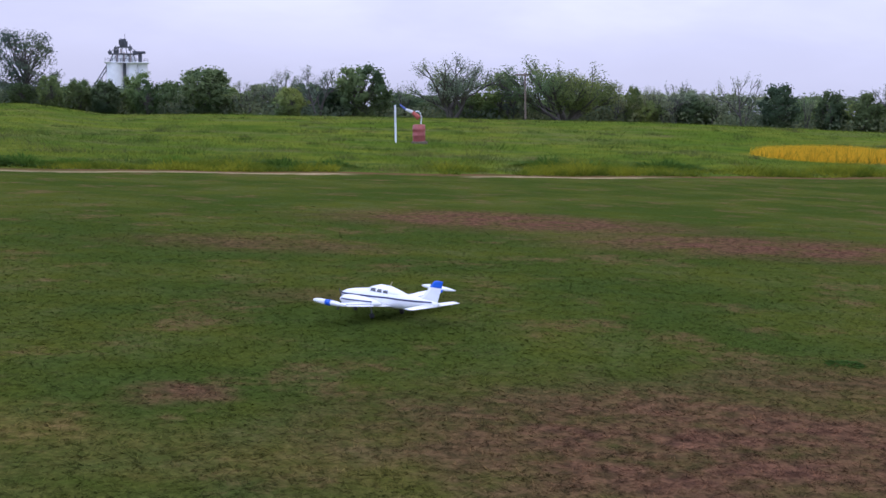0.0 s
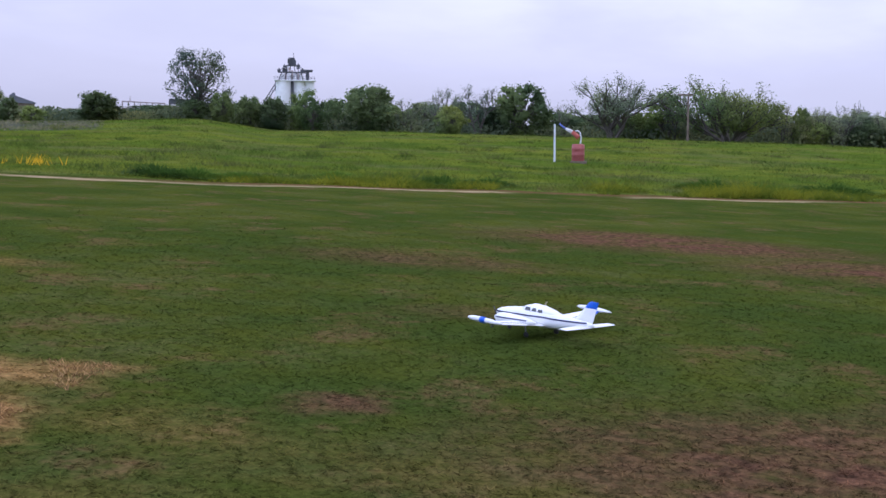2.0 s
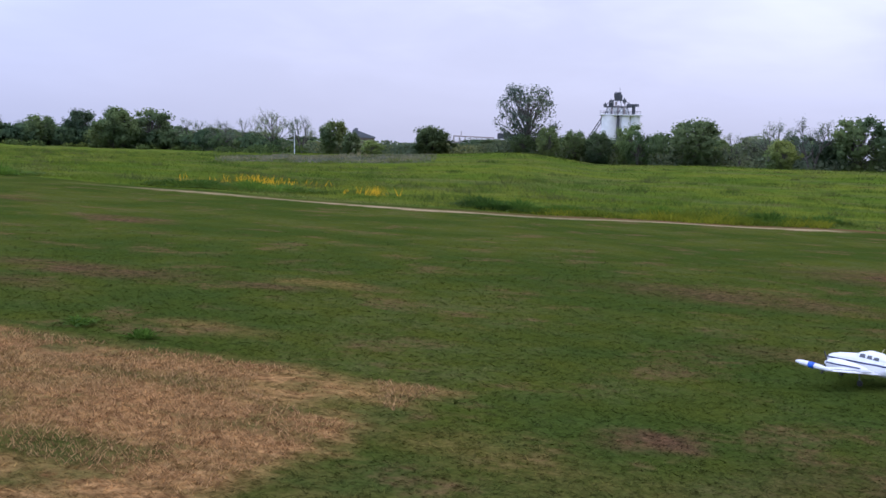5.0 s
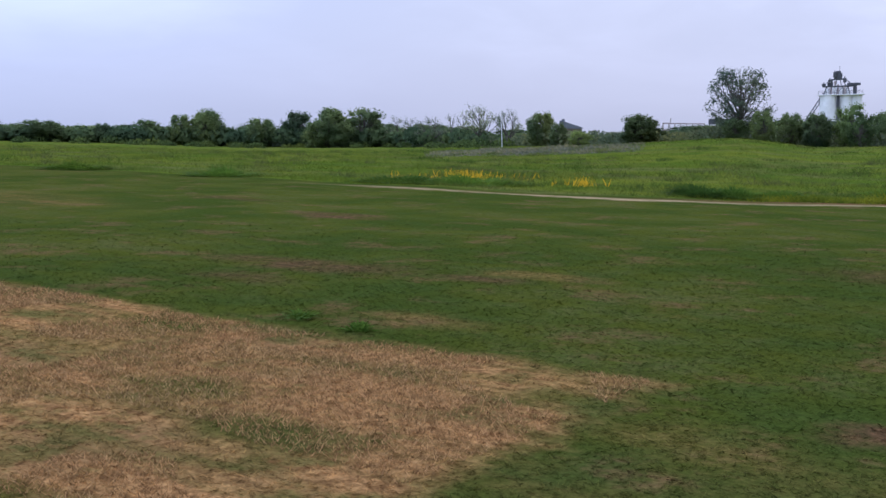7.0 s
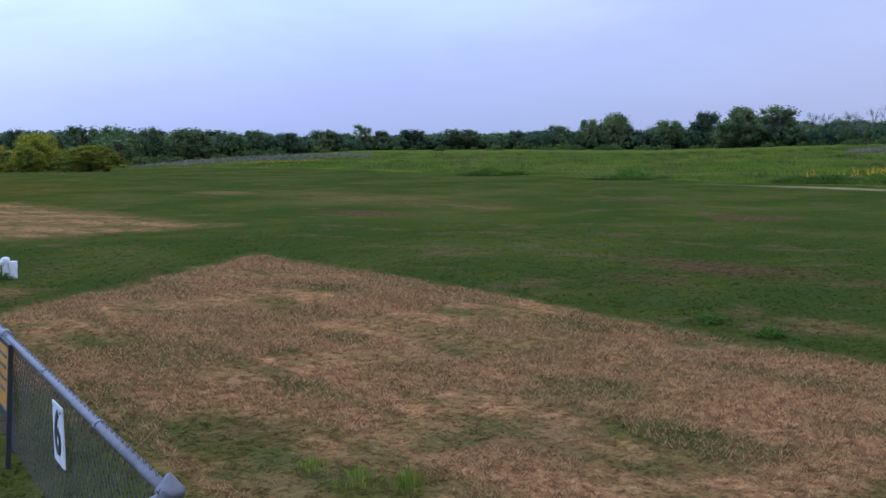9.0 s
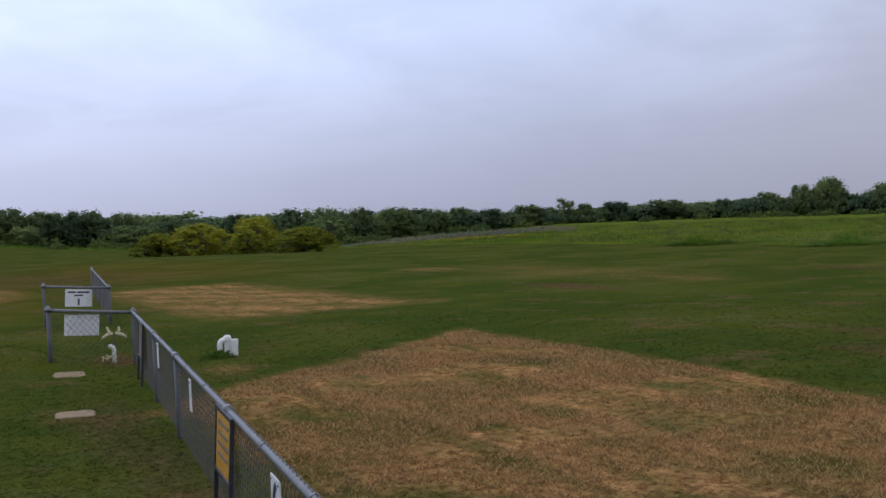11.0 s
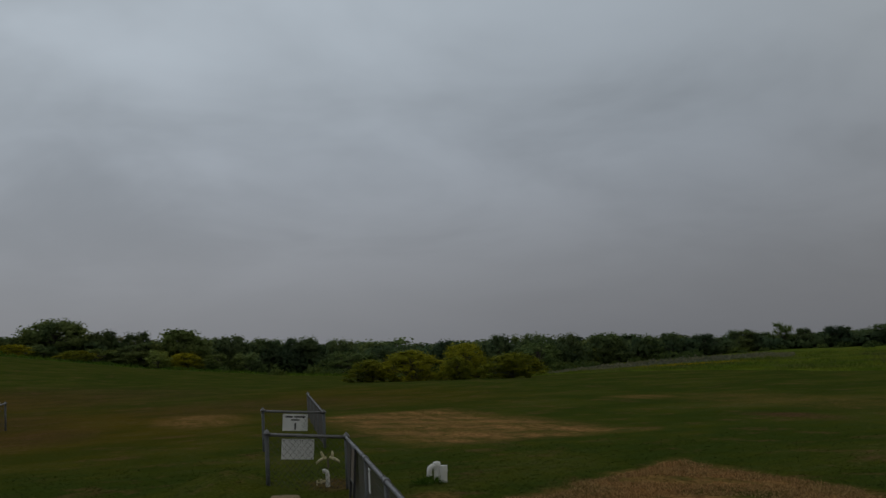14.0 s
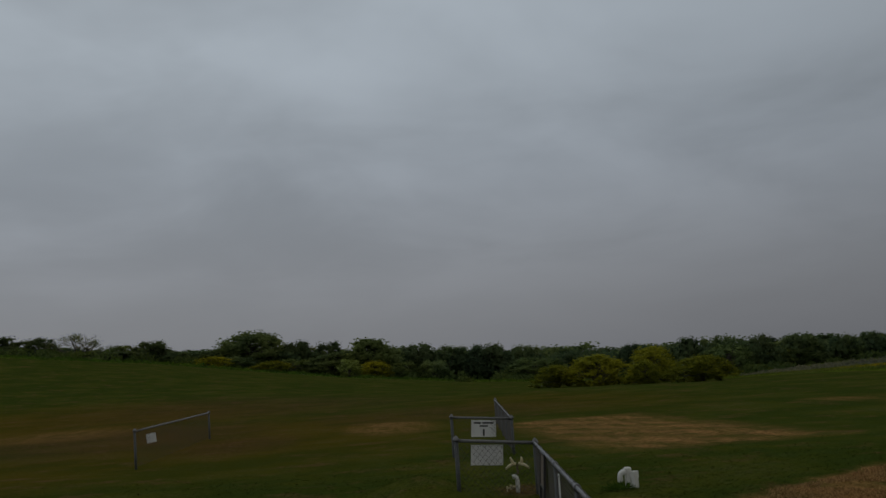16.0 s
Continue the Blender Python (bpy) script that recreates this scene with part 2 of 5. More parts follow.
    col = n.mix(n.remap(fd, 0.55, 1.0), col, n.mix(1.0, meadow(n), (0.78, 0.80, 0.78), "MULTIPLY"))
    col = n.mix(1.0, col, n.mix(n.remap(n.noise(p, 30.0, 3.0, 0.7), 0.25, 0.75), (0.80, 0.80, 0.80), (1.22, 1.22, 1.19)), "MULTIPLY")
    return col, n.noise(p, 26.0, 4.0, 0.7), 0.02


def thin(mt, through_=0.5):
    """Leaves and blades let part of the light through."""
    nd, ln = mt.node_tree.nodes, mt.node_tree.links
    p, out = mt.node_tree.nodes["Principled BSDF"], mt.node_tree.nodes["Material Output"]
    tr, mx = nd.new("ShaderNodeBsdfTranslucent"), nd.new("ShaderNodeMixShader")
    ln.new(p.inputs["Base Color"].links[0].from_socket, tr.inputs[0])
    mx.inputs[0].default_value = through_
    ln.new(p.outputs[0], mx.inputs[1])
    ln.new(tr.outputs[0], mx.inputs[2])
    ln.new(mx.outputs[0], out.inputs[0])
    return mt


G_DEEP, G_WARM, G_COOL = (0.045, 0.063, 0.010), (0.068, 0.078, 0.012), (0.044, 0.069, 0.0165)
STRAW_A, STRAW_B = (0.150, 0.076, 0.030), (0.43, 0.242, 0.098)
M_TURF = material("mown_turf", turf, 1.0, specular=0.0)
M_BLADE = thin(material("turf_blades", lambda n: turf(n, True), 0.95, specular=0.03), 0.3)


M_MEADOW = thin(material("meadow_grass", lambda n: n.mix(1.0, meadow(n), n.mix(island(n), (0.97, 0.98, 0.97), (1.12, 1.1, 1.08)), "MULTIPLY"), 0.95, specular=0.03))


M_FRINGE = thin(material("fringe_grass", lambda n: n.mix(1.0, n.mix(n.remap(n.noise(pos(n), 0.7, 4.0, 0.65), 0.36, 0.64), (0.085, 0.125, 0.014), (0.235, 0.245, 0.022)),
                                                   n.mix(island(n), (0.75, 0.78, 0.75), (1.25, 1.2, 1.1)), "MULTIPLY"), 0.95, specular=0.03))
M_TUSSOCK = thin(material("tussock_grass", lambda n: n.mix(n.remap(n.noise(pos(n), 0.15, 2.0, 0.5), 0.4, 0.6), n.mix(island(n), (0.050, 0.088, 0.014), (0.085, 0.135, 0.022)),
                                                     n.mix(island(n), (0.085, 0.100, 0.030), (0.130, 0.140, 0.045))), 0.95, specular=0.03))
M_STALK = thin(material("dry_stalks", lambda n: n.mix(n.remap(n.noise(pos(n), 0.8, 3.0, 0.6), 0.4, 0.62), n.mix(island(n), (0.140, 0.072, 0.029), (0.62, 0.370, 0.165)),
                                                n.mix(island(n), (0.115, 0.070, 0.029), (0.56, 0.375, 0.170))), 0.9, specular=0.05))


M_BLOOM = thin(material("yellow_bloom", lambda n: n.mix(n.remap(island(n), 0.15, 0.5), n.mix(island(n), (0.16, 0.19, 0.02), (0.30, 0.24, 0.02)), (0.72, 0.44, 0.025)), 0.95, specular=0.03))


def leaves(name, a, b):
    def build(n):
        c = n.mix(island(n), a, b)
        c = n.mix(n.remap(n.noise(pos(n), 0.13, 2.0, 0.6), 0.40, 0.60), c, n.mix(1.0, c, (0.66, 0.74, 0.88), "MULTIPLY"))
        c = n.mix(n.remap(n.noise(pos(n), 0.055, 2.0, 0.6), 0.50, 0.62, 0.0, 0.8), c, n.mix(1.0, c, (1.20, 1.07, 0.78), "MULTIPLY"))
        t = n.mix(rnd(n), (0.66, 0.70, 0.76), (1.34, 1.28, 1.12))
        return n.mix(1.0, c, t, "MULTIPLY")
    mt = material(name, build, 0.85, specular=0.08)
    return thin(mt)


# tree leaf colours are lifted and greyed: distance haze put into the colour
M_LEAF = {
    "dark": leaves("dark_leaves", (0.102, 0.146, 0.070), (0.160, 0.212, 0.098)),
    "mid": leaves("green_leaves", (0.146, 0.203, 0.080), (0.232, 0.294, 0.116)),
    "light": leaves("pale_green_leaves", (0.156, 0.215, 0.065), (0.288, 0.365, 0.122)),
    "yellow": leaves("yellow_green_leaves", (0.250, 0.265, 0.022), (0.460, 0.440, 0.048)),
    "thin": leaves("sparse_spring_leaves", (0.169, 0.206, 0.119), (0.288, 0.328, 0.188)),
    "brush": leaves("brush_leaves", (0.112, 0.145, 0.077), (0.175, 0.198, 0.107)),
    "blade": leaves("bright_grass_leaves", (0.200, 0.260, 0.022), (0.440, 0.450, 0.055)),
    "wood": leaves("far_wood_leaves", (0.118, 0.172, 0.072), (0.205, 0.272, 0.106)),
    "scrub": leaves("bare_scrub_twigs", (0.115, 0.115, 0.080), (0.215, 0.205, 0.145)),
    "shrub": leaves("shrub_leaves", (0.078, 0.116, 0.034), (0.132, 0.176, 0.050)),
    "weed": leaves("weed_leaves", (0.066, 0.128, 0.017), (0.130, 0.210, 0.029)),
}


def grain(name, a, b, scale, rough, metallic=0.0, bump=0.002):
    def build(n):
        p = pos(n)
        f = n.noise(p, scale, 4.0, 0.65)
        w = n.noise(p, scale * 0.13, 2.0, 0.5)
        k = n.math("ADD", n.math("MULTIPLY", f, 0.6), n.math("MULTIPLY", w, 0.4))
        return n.mix(n.remap(k, 0.3, 0.7), a, b), f, bump, n.remap(w, 0.3, 0.7, rough * 0.85, min(1.0, rough * 1.15))
    return material(name, build, rough, metallic)


M_BARK = grain("bark", (0.055, 0.048, 0.042), (0.125, 0.110, 0.096), 6.0, 0.95, bump=0.02)
M_GALV = grain("galvanised_steel", (0.125, 0.125, 0.132), (0.205, 0.205, 0.215), 25.0, 0.5, 0.35)
M_POST = grain("dark_post_steel", (0.060, 0.066, 0.068), (0.115, 0.122, 0.125), 25.0, 0.6, 0.2)
M_WIRE = grain("galvanised_wire", (0.045, 0.042, 0.037), (0.095, 0.088, 0.078), 40.0, 0.8, 0.0)
M_PVC = grain("white_pvc", (0.66, 0.66, 0.63), (0.80, 0.80, 0.77), 14.0, 0.4)
M_SIGN = grain("white_sign_board", (0.66, 0.67, 0.69), (0.78, 0.79, 0.80), 12.0, 0.45)
M_INK = grain("black_ink", (0.02, 0.02, 0.022), (0.05, 0.05, 0.055), 20.0, 0.5)
M_BLACK = grain("black_frame", (0.012, 0.012, 0.013), (0.030, 0.030, 0.032), 20.0, 0.5)
M_AMBER = grain("amber_poster", (0.42, 0.19, 0.015), (0.62, 0.33, 0.04), 7.0, 0.5)
M_FOAM = grain("white_foam_skin", (0.78, 0.78, 0.79), (0.84, 0.84, 0.85), 9.0, 0.38)
M_BLUE = grain("blue_trim", (0.010, 0.085, 0.52), (0.014, 0.115, 0.60), 9.0, 0.38)
M_NAVY = grain("dark_stripe", (0.030, 0.035, 0.10), (0.045, 0.05, 0.13), 9.0, 0.4)
M_GLASS = grain("tinted_window", (0.10, 0.105, 0.12), (0.17, 0.175, 0.19), 9.0, 0.12)
M_RUBBER = grain("black_rubber", (0.015, 0.015, 0.015), (0.03, 0.03, 0.03), 30.0, 0.8)
M_CONC = grain("sandy_concrete", (0.19, 0.128, 0.062), (0.30, 0.212, 0.115), 10.0, 0.9, bump=0.006)
M_SILO = grain("white_silo_concrete", (0.72, 0.72, 0.74), (0.86, 0.86, 0.88), 0.8, 0.8)
M_STEEL = grain("dark_structural_steel", (0.05, 0.055, 0.065), (0.10, 0.105, 0.12), 1.2, 0.8, 0.0)
M_PINK = grain("weathered_red_steel", (0.30, 0.24, 0.235), (0.42, 0.37, 0.36), 0.9, 0.8)
M_RED = grain("faded_red_drum", (0.24, 0.050, 0.045), (0.36, 0.100, 0.090), 5.0, 0.6)
M_WOOD = grain("weathered_wood", (0.10, 0.075, 0.055), (0.20, 0.16, 0.12), 8.0, 0.9, bump=0.004)
M_POSTW = grain("white_post_paint", (0.55, 0.57, 0.62), (0.72, 0.74, 0.78), 5.0, 0.6)
M_SOCKW = grain("white_sock_cloth", (0.62, 0.60, 0.62), (0.74, 0.72, 0.74), 6.0, 0.9)
M_SOCKR = grain("red_sock_cloth", (0.40, 0.09, 0.07), (0.52, 0.15, 0.12), 6.0, 0.9)
M_SOCKB = grain("blue_sock_cloth", (0.10, 0.13, 0.36), (0.16, 0.20, 0.46), 6.0, 0.9)
M_TAN = grain("yellowed_plastic", (0.42, 0.36, 0.20), (0.58, 0.52, 0.33), 10.0, 0.6)
M_ROOF = grain("far_roof_sheet", (0.10, 0.11, 0.13), (0.17, 0.18, 0.20), 0.7, 0.8)


# ---- mesh helpers ----
def thing(name, label, category, at=None, group="", kind=""):
    ob = new(name)
    ob.empty_display_size = 0.1
    if at is not None:
        ob.matrix_basis = at
    return tagged(ob, label, category, group, kind)


def part(name, bm, mat, parent, label="", smooth=False):
    me = bpy.data.meshes.new(name)
    bm.to_mesh(me)
    bm.free()
    me.materials.append(mat)
    if smooth:
        me.polygons.foreach_set("use_smooth", [True] * len(me.polygons))
    ob = new(name, me)
    ob.parent = parent
    return tagged(ob, label)


def raw(name, verts, faces, mat, smooth=False):
    me = bpy.data.meshes.new(name)
    me.from_pydata(verts, [], faces)
    me.materials.append(mat)
    if smooth:
        me.polygons.foreach_set("use_smooth", [True] * len(me.polygons))
    return me


def cards(name, corners, mat, out=None):
    """A mesh of loose triangles or quads from an array (count, corners, 3); out: the way each leaf mass faces, for soft shading."""
    k, c = corners.shape[:2]
    if out is not None:
        face = np.cross(corners[:, 1] - corners[:, 0], corners[:, 2] - corners[:, 0])
        face /= np.linalg.norm(face, axis=1)[:, None] + 1e-9
        back = (face * out).sum(1) < 0
        corners[back] = corners[back][:, ::-1]
        face[back] *= -1
        soft = out * 0.72 + face * 0.28
        soft /= np.linalg.norm(soft, axis=1)[:, None] + 1e-9
    me = bpy.data.meshes.new(name)
    me.vertices.add(k * c)
    me.vertices.foreach_set("co", corners.reshape(-1).astype(np.float32))
    me.loops.add(k * c)
    me.loops.foreach_set("vertex_index", np.arange(k * c, dtype=np.int32))
    me.polygons.add(k)
    me.polygons.foreach_set("loop_start", np.arange(0, k * c, c, dtype=np.int32))
    me.update(calc_edges=True)
    me.materials.append(mat)
    if out is not None:
        me.normals_split_custom_set_from_vertices(np.repeat(soft, c, 0).tolist())
    return me


def rod(bm, a, b, r0, r1=None, sides=6, caps=True):
    a, b = Vector(a), Vector(b)
    r1 = r0 if r1 is None else r1
    q = (b - a).to_track_quat("Z", "Y")
    rings = []
    for c, r in ((a, r0), (b, r1)):
        rings.append([bm.verts.new(c + q @ Vector((r * math.cos(i * math.tau / sides), r * math.sin(i * math.tau / sides), 0))) for i in range(sides)])
    for i in range(sides):
        j = (i + 1) % sides
        bm.faces.new((rings[0][i], rings[0][j], rings[1][j], rings[1][i]))
    if caps:
        bm.faces.new(rings[0][::-1])
        bm.faces.new(rings[1])


def slab(bm, x0, x1, y0, y1, z0, z1, bevel=0.0):
    r = bmesh.ops.create_cube(bm, size=1.0)
    for v in r["verts"]:
        v.co = Vector((x0 + (v.co.x + 0.5) * (x1 - x0), y0 + (v.co.y + 0.5) * (y1 - y0), z0 + (v.co.z + 0.5) * (z1 - z0)))
    if bevel:
        es = list({e for v in r["verts"] for e in v.link_edges})
        bmesh.ops.bevel(bm, geom=es, offset=bevel, segments=2, affect="EDGES", profile=0.5)


def loft(bm, rings, close=True):
    vs = [[bm.verts.new(p) for p in ring] for ring in rings]
    for a, b in zip(vs, vs[1:]):
        for i in range(len(a)):
            j = (i + 1) % len(a)
            bm.faces.new((a[i], a[j], b[j], b[i]))
    if close:
        bm.faces.new(vs[0][::-1])
        bm.faces.new(vs[-1])
    bmesh.ops.recalc_face_normals(bm, faces=bm.faces)


def tube(bm, pts, r, sides=10):
    """A bent pipe through points, mitred at the bends."""
    pts = [Vector(p) for p in pts]
    rings = []
    side = None
    for i, p in enumerate(pts):
        d = ((pts[min(i + 1, len(pts) - 1)] - p).normalized() + (p - pts[max(i - 1, 0)]).normalized()).normalized()
        if side is None:
            side = d.orthogonal().normalized()
        side = (side - d * side.dot(d)).normalized()
        w = d.cross(side)
        rr = r[i] if isinstance(r, (list, tuple)) else r
        rings.append([p + (side * math.cos(k * math.tau / sides) + w * math.sin(k * math.tau / sides)) * rr for k in range(sides)])
    loft(bm, rings)


# ---- the ground: one sheet ----
RIM_AZ = [-30, -22, -10, 0, 12, 16.7, 20.5, 26, 30, 37, 45, 52, 60, 67, 72, 80, 84, 91, 100, 107, 120, 150, 180, 210, 330]
RIM_EL = [.25, .25, .33, .15, -.1, -.3, .1, -.3, -.5, -.7, -.85, -.75, -.7, -1.0, -1.25, -.95, -.75, -.1, 1.1, 1.8, 1.8, .5, 0, 0, .25]
RIM_R = [130, 130, 130, 130, 135, 140, 140, 145, 160, 215, 235, 235, 225, 195, 180, 175, 175, 175, 180, 185, 185, 150, 130, 130, 130]


def rim(az):
    """Distance of the wood's edge that way, and the height of the ground there."""
    az = np.mod(np.asarray(az, float) + 30, 360) - 30
    e, r = np.interp(az, RIM_AZ, RIM_EL), np.interp(az, RIM_AZ, RIM_R)
    return r, EYE + r * np.tan(np.radians(e))


def field_depth(x, y):
    """How far inside the tall grass a place lies (negative on the mown strip)."""
    return np.minimum(-0.469 * x + 0.883 * y - 31.0, y - 28.0)


def height(x, y):
    x, y = np.asarray(x, float), np.asarray(y, float)
    r, az = np.hypot(x, y), np.degrees(np.arctan2(-x, y))
    rr, zz = rim(az)
    start = np.where(az > 60, 42.0, 34.0)
    k = np.clip((r - start) / (rr - start), 0, 1)
    k = k * k * (3 - 2 * k)
    z = zz * k
    # a low bank at the far end, and the unevenness of the turf
    z = z + 0.025 * np.sin(x * 0.9 + 1.3) * np.sin(y * 0.7) * np.clip(r / 12, 0, 1)
    return z + 0.3 * np.exp(-((x + 14.7) / 0.9) ** 2 - ((y - 0.7) / 0.6) ** 2)


def spot(az, r, z=None):
    x, y = -r * math.sin(radians(az)), r * math.cos(radians(az))
    return Vector((x, y, float(height(x, y)) if z is None else z))


radii = np.concatenate([[0.0], np.geomspace(1.0, 150, 130), np.geomspace(165, 4000, 14)])
turns = np.radians(np.arange(0, 360, 1.0))
gx, gy = -radii[1:, None] * np.sin(turns), radii[1:, None] * np.cos(turns)
gz = height(gx, gy)
verts = [(0, 0, 0)] + list(zip(gx.ravel().tolist(), gy.ravel().tolist(), gz.ravel().tolist()))
m = len(turns)
faces = [(0, 1 + j, 1 + (j + 1) % m) for j in range(m)]
for i in range(len(radii) - 2):
    for j in range(m):
        a, b = 1 + i * m + j, 1 + i * m + (j + 1) % m
        faces.append((a, a + m, b + m, b))
ground = tagged(new("ground", raw("ground", verts, faces, M_TURF, True)), "mown green grass airfield with dead straw patches and worn soil", "ground", kind="structure")
rng = np.random.default_rng(7)


def tufts(name, x, y, h, w, lean, mat, blades=3, soft=False):
    """Bent grass blades as narrow triangles standing on the ground."""
    k = len(x)
    out = []
    z = height(x, y)
    for _ in range(blades):
        a, b = rng.uniform(0, math.tau, k), rng.uniform(0, math.tau, k)
        hh = h * rng.uniform(0.5, 1.25, k)
        ox, oy = x + rng.normal(0, 1, k) * w * 1.5, y + rng.normal(0, 1, k) * w * 1.5
        base = np.stack([ox, oy, z], 1)
        side = np.stack([np.cos(a), np.sin(a), 0 * a], 1) * (w * rng.uniform(0.6, 1.3, k))[:, None] * 0.5
        tip = base + np.stack([np.cos(b) * hh * lean, np.sin(b) * hh * lean, hh], 1)
        out.append(np.stack([base - side, base + side, tip], 1))
    out = np.concatenate(out)
    return cards(name, out, mat, np.tile([0.0, 0.0, 1.0], (len(out), 1)) if soft else None)


def wedge(k, az0, az1, r0, r1, power=2.0):
    """Random places in a ring sector; power 2 is even, less crowds them near the middle."""
    az, u = np.radians(rng.uniform(az0, az1, k)), rng.uniform(0, 1, k)
    r = (r0 ** power + u * (r1 ** power - r0 ** power)) ** (1 / power)
    return -r * np.sin(az), r * np.cos(az)


lx, ly = wedge(225000, -26, 112, 3.6, 34, 0.8)
keep = rng.uniform(0, 1, len(lx)) < np.clip((22 - np.hypot(lx, ly)) / 13, 0, 1)
lx, ly = lx[keep], ly[keep]
tagged(new("lawn_grass", tufts("lawn_grass", lx, ly, 0.016, 0.0060 + 0.0005 * np.hypot(lx, ly), 2.8, M_BLADE, 3)), "short mown grass blades, green with dry straw patches", "grass", kind="stuff")

fx, fy = wedge(255000, -30, 78, 29, 190, 0.2)
keep = field_depth(fx, fy) > rng.uniform(0.35, 1.2, len(fx))
fx, fy = fx[keep], fy[keep]
lump = np.array([noise.noise(Vector((a * 0.16, b * 0.16, 0.0))) for a, b in zip(fx, fy)])
lump2 = np.array([noise.noise(Vector((a * 0.42, b * 0.42, 5.0))) for a, b in zip(fx, fy)])
fh = 0.07 + 0.06 * lump + 0.34 * np.clip(lump2 - 0.12, 0, 1) + 0.05 * np.exp(-np.clip(field_depth(fx, fy), 0, 99) / 2.0)
tall = tagged(new("tall_grass", tufts("tall_grass", fx, fy, np.clip(fh, 0.05, 1.0), 0.008 + 0.00032 * np.hypot(fx, fy), 1.1, M_MEADOW, 2)), "tall bright green weedy meadow grass with yellow bloom", "grass", kind="stuff")

# the ragged taller fringe where the mower turns, with a mown gap left for the way to the windsock
ea, er = rng.uniform(-26, 20, 60000), rng.uniform(29, 56, 60000)
ex, ey = -er * np.sin(np.radians(ea)), er * np.cos(np.radians(ea))
ed = field_depth(ex, ey)
lobe = np.array([noise.noise(Vector((a * 0.35, b * 0.35, 2.0))) + 0.5 * noise.noise(Vector((a * 1.1, b * 1.1, 9.0))) for a, b in zip(ex, ey)])
keep = (ed > 0.45 + 0.4 * lobe) & (ed < 3.2 + 1.8 * lobe) & ((ea < 0.9 + 2 * lobe) | (ea > 5.7 + 2 * lobe)) & (lobe > -0.34)
ex, ey, ed, lobe, ea = ex[keep], ey[keep], ed[keep], lobe[keep], ea[keep]
eh = (0.12 + 0.80 * np.clip(0.38 + lobe, 0, 1)) * np.clip(1.4 - ed / 3.6, 0.2, 1) * np.interp(ea, [-26, 0, 8, 14, 20], [1.0, 1.0, 0.8, 0.6, 0.25])
fringe = tagged(new("fringe_grass", tufts("fringe_grass", ex, ey, eh * 0.85, 0.030, 1.1, M_FRINGE, 3)), "ragged yellow-green tall grass along the mower's edge", "grass", kind="stuff")

# a stand of yellow flowers out in the meadow
wa, wr = rng.uniform(0, math.tau, 9000), np.sqrt(rng.uniform(0, 1, 9000)) * rng.uniform(0.75, 1.1, 9000)
fxx, fyy = 20.8 + 4.4 * wr * np.cos(wa), 60.0 + 4.6 * wr * np.sin(wa)
for cx_, cy_, rx_, ry_, k_ in ((-24.3, 36.0, 2.4, 2.0, 170), (-17.8, 33.6, 1.2, 1.0, 36)):
    qa, qr = rng.uniform(0, math.tau, k_), np.abs(rng.normal(0, 0.6, k_))
    fxx, fyy, wr = np.append(fxx, cx_ + rx_ * qr * np.cos(qa)), np.append(fyy, cy_ + ry_ * qr * np.sin(qa)), np.append(wr, 1.2 + 0.3 * np.minimum(qr, 1.2))
flowers = tufts("yellow_flowers", fxx, fyy, 0.50 * (1.15 - 0.6 * wr) + 0.12, 0.045, 0.5, M_BLOOM, 2)
tagged(new("yellow_flowers", flowers), "yellow wildflowers standing in patches in the meadow", "flowers", kind="stuff")

# darker tussocks scattered over the meadow
ta, tr = rng.uniform(-26, 66, 420), 34 * (150 / 34) ** rng.uniform(0, 1, 420)
tx, ty = -tr * np.sin(np.radians(ta)), tr * np.cos(np.radians(ta))
keep = field_depth(tx, ty) > 2.5
tx, ty, tr = np.repeat(tx[keep], 70), np.repeat(ty[keep], 70), np.repeat(tr[keep], 70)
sz = np.repeat(rng.uniform(0.25, 0.9, keep.sum()), 70)
qx, qy = rng.normal(0, 1, len(tx)), rng.normal(0, 1, len(tx))
tus = tufts("tussocks", tx + qx * sz * 0.9, ty + qy * sz * 0.9, (0.10 + 0.38 * sz * np.exp(-(qx ** 2 + qy ** 2) * 0.4)) * rng.uniform(0.7, 1.2, len(tx)), 0.012 + 0.0004 * tr, 0.8, M_TUSSOCK, 1)
tagged(new("tussocks", tus), "scattered darker green tussocks in the meadow", "grass", kind="stuff")

# dry stalks lying on and standing in the dead rectangles
sx, sy = rng.uniform(-14.8, -3.1, 100000), rng.uniform(2.0, 6.95, 100000)
bare_ = np.array([noise.noise(Vector((a * 0.9, b * 0.9, 4.0))) for a, b in zip(sx, sy)])
keep = (bare_ > -0.15) & (0.774 * (sx + 11.1) + 0.634 * (sy - 2.4) > 0.3 * bare_) & (np.hypot(sx, sy) > 3.8) & (np.hypot((sx + 5.2) / 1.2, (sy - 2.55) / 0.45) > 1)
sx, sy = sx[keep], sy[keep]
tagged(new("dry_stalks", tufts("dry_stalks", sx, sy, 0.030, 0.005 + 0.0005 * np.hypot(sx, sy), 1.0, M_STALK, 1)), "dry pinkish straw stalks on dead turf", "dry grass", kind="stuff")


# ---- trees ----
def limb(bm, a, b, r0, r1, bend, rg):
    mid = (a + b) / 2 + Vector((rg.normal() * bend, rg.normal() * bend, abs(rg.normal()) * bend * 0.5))
    rm = (r0 + r1) / 2
    rod(bm, a, mid, r0, rm, 4, False)
    rod(bm, mid, b, rm, r1, 4, False)


